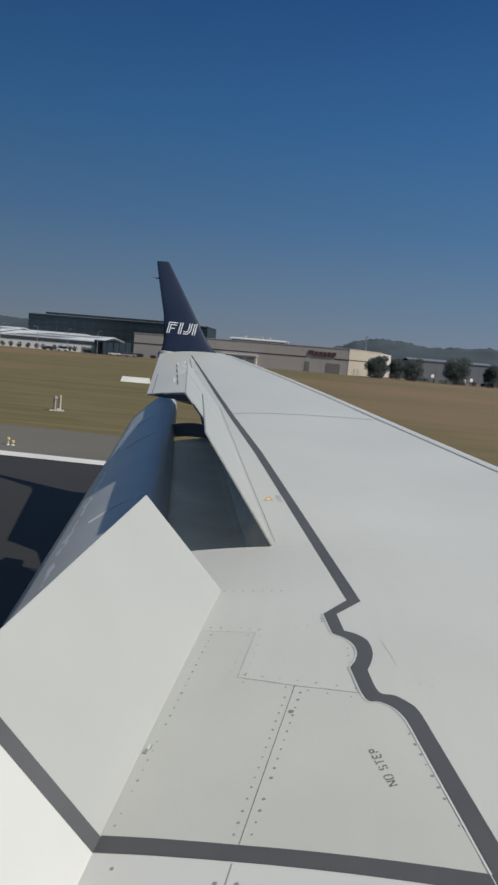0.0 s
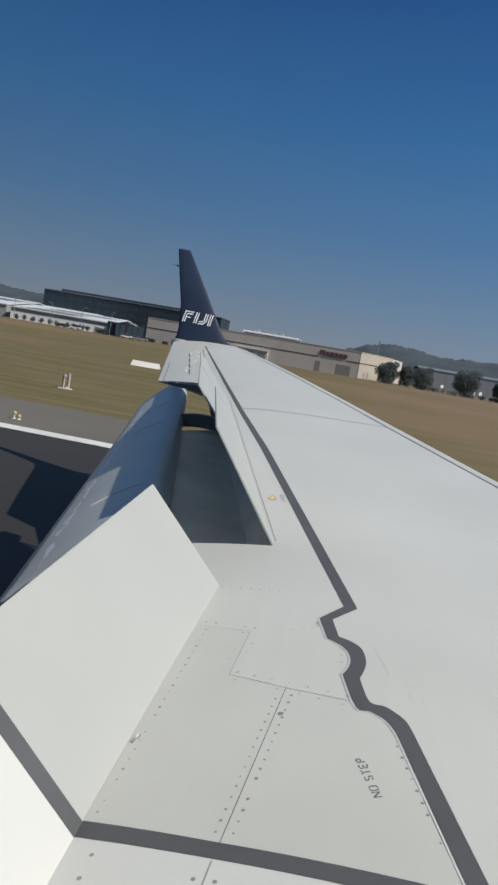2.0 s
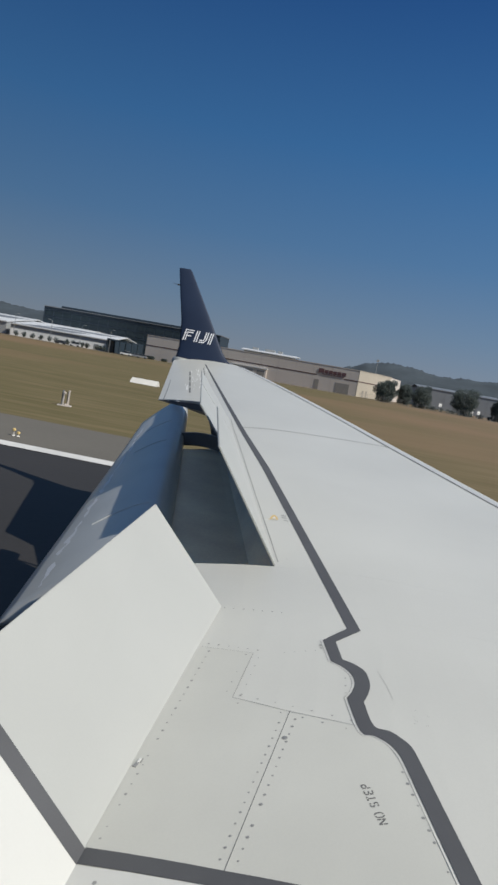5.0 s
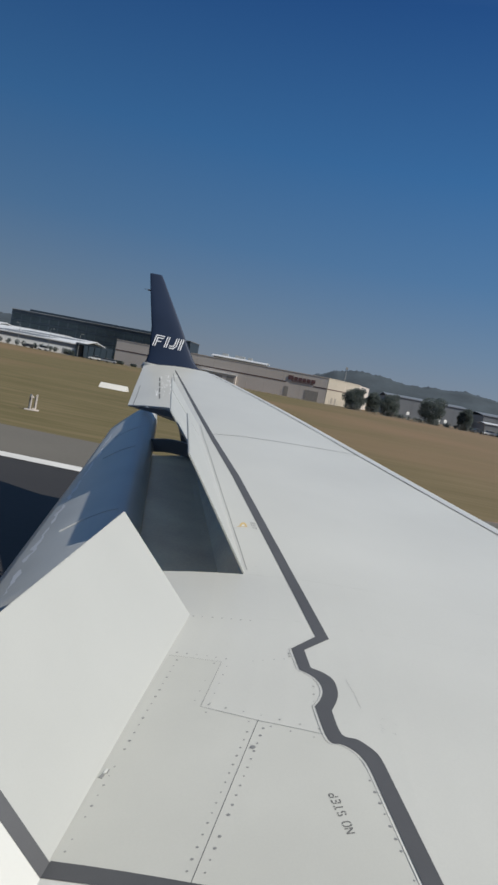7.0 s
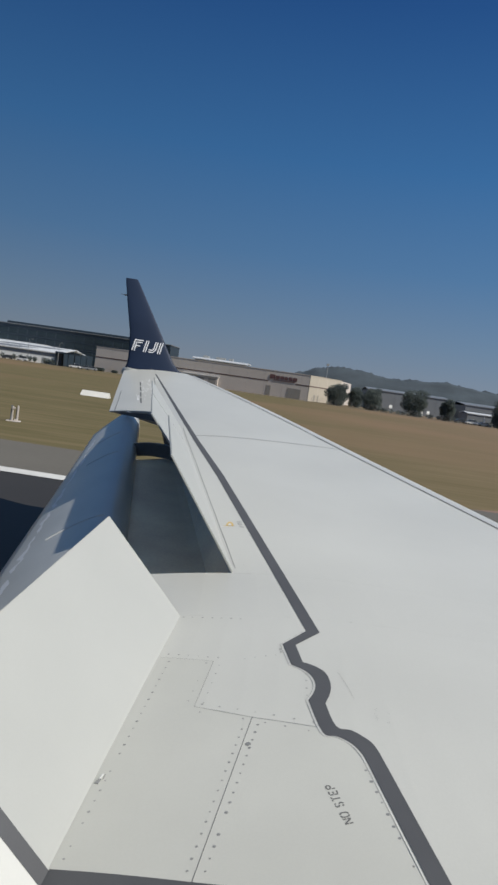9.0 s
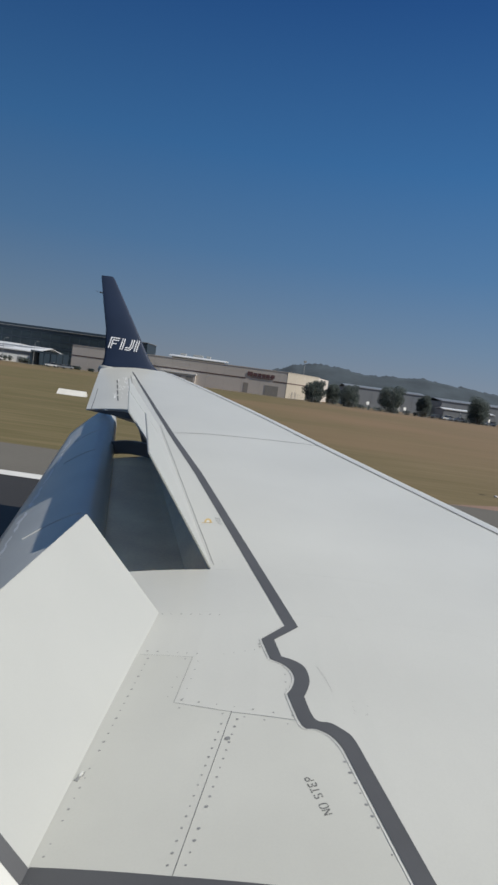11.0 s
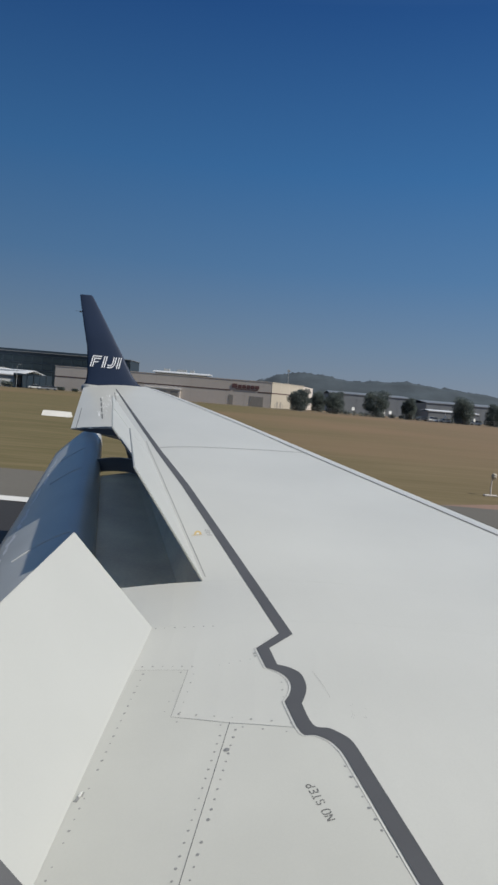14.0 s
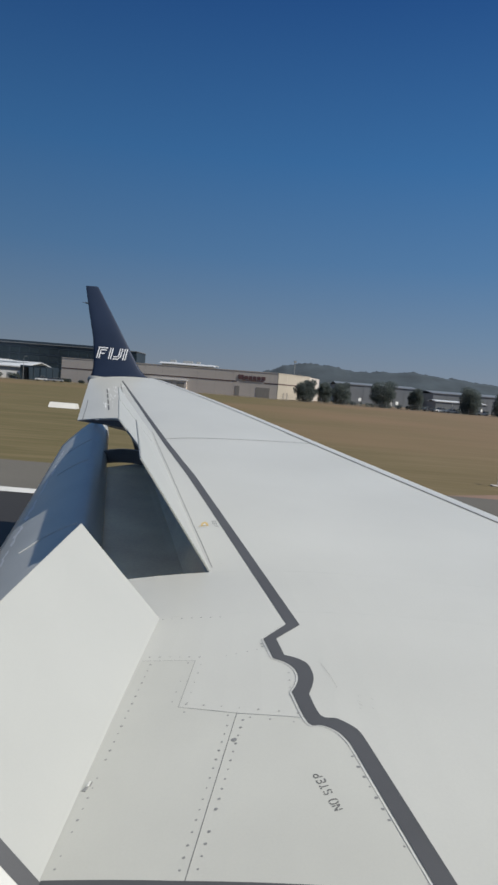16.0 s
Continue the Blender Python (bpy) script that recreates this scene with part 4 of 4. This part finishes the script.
# ================= trees and shrubs =================
def leaf_cloud(bm, rng, centre, radius, squash, count, size):
    for _ in range(count):
        d = Vector((rng.gauss(0, 1), rng.gauss(0, 1), rng.gauss(0, 1))).normalized() * radius * rng.uniform(0.45, 1.0)
        p = Vector(centre) + Vector((d.x, d.y, d.z * squash))
        u = Vector((rng.gauss(0, 1), rng.gauss(0, 1), rng.gauss(0, 1))).normalized()
        v = u.orthogonal().normalized()
        w = u.cross(v)
        s = size * rng.uniform(0.6, 1.4)
        vs = [bm.verts.new(p + q) for q in (v * s, w * s * 0.6, -v * s, -w * s * 0.6)]
        bm.faces.new(vs)


def tree(seed, height, spread):
    rng = random.Random(seed)
    t = thing("tree", "dark green eucalypt tree on dry grass", "tree", "trees by the fence")
    bm = bmesh.new()
    tube(bm, [(0, 0, -0.1), (0.1, 0.05, height * 0.25), (0.05, 0.1, height * 0.5), (0.1, 0.0, height * 0.75)], [0.28, 0.22, 0.15, 0.06])
    blobs = []
    for i in range(15):
        a = rng.uniform(0, 6.28)
        z = height * (0.07 + 0.76 * (i + rng.random()) / 15)
        r = spread * rng.uniform(0.35, 0.75) * math.sqrt(max(0.1, 1 - ((z / height - 0.5) / 0.48) ** 2))
        p = (r * math.cos(a), r * math.sin(a), z)
        tube(bm, [(0.07, 0.04, z * 0.6), (p[0] * 0.5, p[1] * 0.5, z * 0.8), p], [0.10, 0.07, 0.03], 6)
        blobs.append(p)
    part("trunk", bm, M_BARK, t)
    bm = bmesh.new()
    for p in blobs:
        leaf_cloud(bm, rng, p, spread * rng.uniform(0.32, 0.5), rng.uniform(0.7, 0.95), 460, 0.21)
    leaf_cloud(bm, rng, (0, 0, height * 0.45), spread * 0.85, 1.1, 4200, 0.21)
    part("crown", bm, M_LEAF, t)
    return t


proto = [tree(21, 8.8, 4.4), tree(34, 10.8, 5.4), tree(55, 9.0, 3.5)]
SPOTS = ((11.5, 279, 0, 0.96), (25, 280, 0, 1.06), (40.5, 278, 1, 1.0), (53, 280, 2, 0.9), (72.5, 276, 1, 0.95), (84.5, 277, 0, 1.05), (20, 300, 2, 0.8), (98, 279, 1, 0.92),
         (112, 282, 0, 1.0), (131, 280, 2, 1.1), (150, 283, 1, 1.0))
used = set()
for i, (x, y, k, s) in enumerate(SPOTS):
    m = pose(x, y, 0, 0, 0, 47 * i)
    if k not in used:
        used.add(k)
        proto[k].matrix_basis = m
    else:
        copy_thing(proto[k], m)

# low scrub under the trees
rng = random.Random(17)
bm = bmesh.new()
for i in range(70):
    x = 27 + 130 * (i + rng.random()) / 70
    leaf_cloud(bm, rng, (x, 285 + rng.uniform(-2, 2), rng.uniform(0.5, 0.9)), rng.uniform(0.9, 1.7), 0.8, 60, 0.33)
tagged(part("undergrowth", bm, M_LEAF), "dark low scrub under the trees", "scrub", kind="stuff")

rng = random.Random(5)
bush = thing("shrub", "small dark shrub before the white shed", "shrub", "shrubs before the shed")
bm = bmesh.new()
tube(bm, [(0, 0, -0.05), (0, 0, 1.2)], [0.08, 0.04], 6)
part("stem", bm, M_BARK, bush)
bm = bmesh.new()
leaf_cloud(bm, rng, (0, 0, 1.3), 1.1, 1.0, 150, 0.22)
leaf_cloud(bm, rng, (0.5, 0, 0.8), 0.8, 0.8, 90, 0.22)
part("foliage", bm, M_LEAF, bush)
bush.matrix_basis = pose(-100.5, 283, 0)
for i, x in enumerate((-102, -103.6, -108, -109.5, -111.2, -114, -116, -121, -124, -127, -131, -135, -138)):
    copy_thing(bush, pose(x, 283 + 0.6 * (i % 3), 0, 0, 0, 60 * i))

# ================= small things on the airfield =================
marker = thing("marker_board", "white gable-shaped marker board on the dry grass", "marker", at=pose(-22.4, 77.5, 0))
bm = bmesh.new()
loft(bm, [[(x, -0.7, 0.0), (x, -0.05, 0.55), (x, 0.05, 0.55), (x, 0.7, 0.0)] for x in (-1.5, 1.5)])
part("board", bm, M_MARKER, marker)

mast = thing("light_mast", "tall thin floodlight mast behind the store", "mast", at=pose(6.9, 300, 0))
bm = bmesh.new()
tube(bm, [(0, 0, 0), (0, 0, 15.2)], [0.16, 0.09])
part("pole", bm, M_GREYWALL, mast)
part("lamp_head", boxed(-0.55, 0.55, -0.2, 0.2, 14.9, 15.9, bevel=0.06), M_GREYWALL, mast)

lamp = thing("street_lamp", "tall thin grey street lamp beside the sheds", "street lamp", "street lamps")
bm = bmesh.new()
tube(bm, [(0, 0, 0), (0, 0, 8.2), (0.25, -0.2, 8.7), (1.0, -0.8, 8.9)], [0.10, 0.07, 0.06, 0.05])
part("pole", bm, M_GREYWALL, lamp)
part("lamp_head", boxed(0.8, 1.6, -1.2, -0.8, 8.82, 9.0, bevel=0.04), M_GREYWALL, lamp)
lamp.matrix_basis = pose(-97, 279, 0)
for x, y, turn in ((-109.5, 280, 20), (-122, 280, 200), (-138, 281, 20)):
    copy_thing(lamp, pose(x, y, 0, 0, 0, turn))

for i, (x, y, h, w) in enumerate(((31.5, 276, 3.0, 1.2), (45.2, 275, 2.7, 1.2), (66, 276, 2.6, 0.9), (76.5, 275, 2.4, 0.9))):
    s = thing("sign", "small white sign on a post", "sign", "signs along the road", at=pose(x, y, 0, 0, 0, 24 + 5 * i))
    part("post", boxed(-0.06, 0.06, -0.06, 0.06, 0, h - 0.6), M_GREYWALL, s)
    part("board", boxed(-w / 2, w / 2, -0.05, 0.05, h - 1.2, h, bevel=0.02), M_WHITEWALL, s)

light = thing("runway_light", "pale runway edge light on a stake in dry grass", "light", at=pose(10.65, 34.45, 0))
bm = bmesh.new()
tube(bm, [(0, 0, 0), (0, 0, 0.72), (0.04, 0, 0.80)], [0.035, 0.03, 0.03])
part("stake", bm, M_CONC, light)
bm = bmesh.new()
tube(bm, [(0.04, 0, 0.80), (0.07, 0, 0.90), (0.10, 0, 1.02), (0.11, 0, 1.08)], [0.06, 0.12, 0.11, 0.05], 12)
part("lamp_head", bm, M_CONC_TAN, light)
part("base", boxed(-0.3, 0.3, -0.2, 0.2, 0, 0.06, bevel=0.02), M_CONC, light)

edge = thing("runway_light", "small yellow twin runway edge light on asphalt", "light", at=pose(-11.2, 23.9, 0.02))
for x, h in ((-0.08, 0.26), (0.09, 0.17)):
    bm = bmesh.new()
    tube(bm, [(x, 0, 0), (x, 0, 0.02), (x, 0, 0.03), (x, 0, h - 0.10)], [0.07, 0.06, 0.02, 0.02], 10)
    part("stem", bm, M_MARKER, edge)
    bm = bmesh.new()
    tube(bm, [(x, 0, h - 0.10), (x, 0, h - 0.08), (x, 0, h - 0.02), (x, 0, h)], [0.04, 0.064, 0.06, 0.03], 10)
    part("lamp_head", bm, M_YELLOW, edge)

stand = thing("instrument_stand", "pale weathered posts with small box on a grass slab", "instrument", at=pose(-15.1, 37.6, 0, 0, 0, 15))
part("slab", boxed(-0.38, 0.36, -0.26, 0.26, 0, 0.05, bevel=0.015), M_CONC, stand)
for x, y, w, h, mat, label in ((-0.16, 0.10, 0.045, 0.84, M_GREYROOF, "dark grey post"), (-0.08, -0.06, 0.030, 0.80, M_CONC, ""), (0.17, 0.02, 0.045, 0.86, M_CONC, ""), (0.10, 0.12, 0.030, 0.78, M_GREYROOF, "dark grey post")):
    part("post", boxed(x - w, x + w, y - 0.035, y + 0.035, 0.05, h, bevel=0.008), mat, stand, label)
part("instrument_box", boxed(-0.12, 0.02, -0.12, 0.02, 0.66, 0.76, bevel=0.012), M_CONC, stand, "small pale box on the posts")
part("foot_block", boxed(0.02, 0.14, -0.14, -0.02, 0.05, 0.14, bevel=0.012), M_CONC, stand)

fence = thing("fence", "low pale wire mesh fence along the road", "fence", at=pose(0, 272, 0))
for i in range(60):
    x = 2 + 3.0 * i
    part("post", boxed(x, x + 0.08, 0, 0.08, 0, 1.9), M_GREYWALL, fence)
for z in (0.5, 1.2, 1.85):
    part("rail", boxed(2, 180, 0.02, 0.06, z, z + 0.04), M_GREYWALL, fence)


# ================= parked cars far off =================
M_TYRE = material("black_rubber", (0.03, 0.03, 0.03), 0.85, fine=10, vary=0.2)
M_CARGLASS = material("tinted_car_glass", (0.03, 0.035, 0.04), 0.1, fine=3, vary=0.1)
PAINTS = {
    "white": material("white_car_paint", (0.74, 0.74, 0.73), 0.3, fine=4, vary=0.03, coat=0.5),
    "silver": material("silver_car_paint", (0.42, 0.43, 0.44), 0.3, metal=0.5, fine=4, vary=0.05, coat=0.5),
    "dark": material("dark_car_paint", (0.05, 0.055, 0.065), 0.3, fine=4, vary=0.1, coat=0.5),
    "red": material("red_car_paint", (0.30, 0.035, 0.03), 0.3, fine=4, vary=0.1, coat=0.5),
}


def car(colour, x, y, turn, tall=0.0):
    t = thing("car", colour + " car parked beside the far buildings", "car", "parked cars", at=pose(x, y, 0, 0, 0, turn))
    side = ((-2.2, 0.35), (-2.25, 0.75), (-2.1, 0.95), (-1.3, 1.0), (2.0, 1.0), (2.25, 0.8), (2.2, 0.35))
    bm = bmesh.new()
    loft(bm, [[(px, py, pz) for px, pz in side] for py in (-0.88, 0.88)])
    bmesh.ops.bevel(bm, geom=list(bm.edges), offset=0.06, segments=2, affect="EDGES")
    part("body", bm, PAINTS[colour], t)
    cabin = ((-1.35, 0.98), (-0.65, 1.45 + tall), (1.2, 1.48 + tall), (1.95, 0.98))
    bm = bmesh.new()
    loft(bm, [[(px, py * (0.85 if pz > 1.2 else 1), pz) for px, pz in cabin] for py in (-0.82, 0.82)])
    c = part("cabin", bm, M_CARGLASS, t)
    part("roof", boxed(-0.6, 1.15, -0.68, 0.68, 1.46 + tall, 1.51 + tall, bevel=0.02), PAINTS[colour], c)
    for px in (-1.4, 1.4):
        for py in (-0.8, 0.8):
            bm = bmesh.new()
            tube(bm, [(px, py - 0.1, 0.33), (px, py + 0.1, 0.33)], 0.33, 12)
            part("wheel", bm, M_TYRE, t)


for colour, x, y, turn, tall in (("white", -90.5, 281, 4, 0.3), ("silver", -87, 282, 0, 0.0), ("white", -112, 281.5, 2, 0.35), ("dark", -118, 281.5, 0, 0.0), ("silver", -84, 281, 8, 0.1),
                                 ("white", 62, 278, 10, 0.3), ("silver", 66.5, 278.5, 5, 0.0), ("dark", 58, 279.5, 0, 0.1), ("red", 94, 279, 0, 0.0), ("white", 78, 279, 0, 0.2)):
    car(colour, x, y, turn, tall)
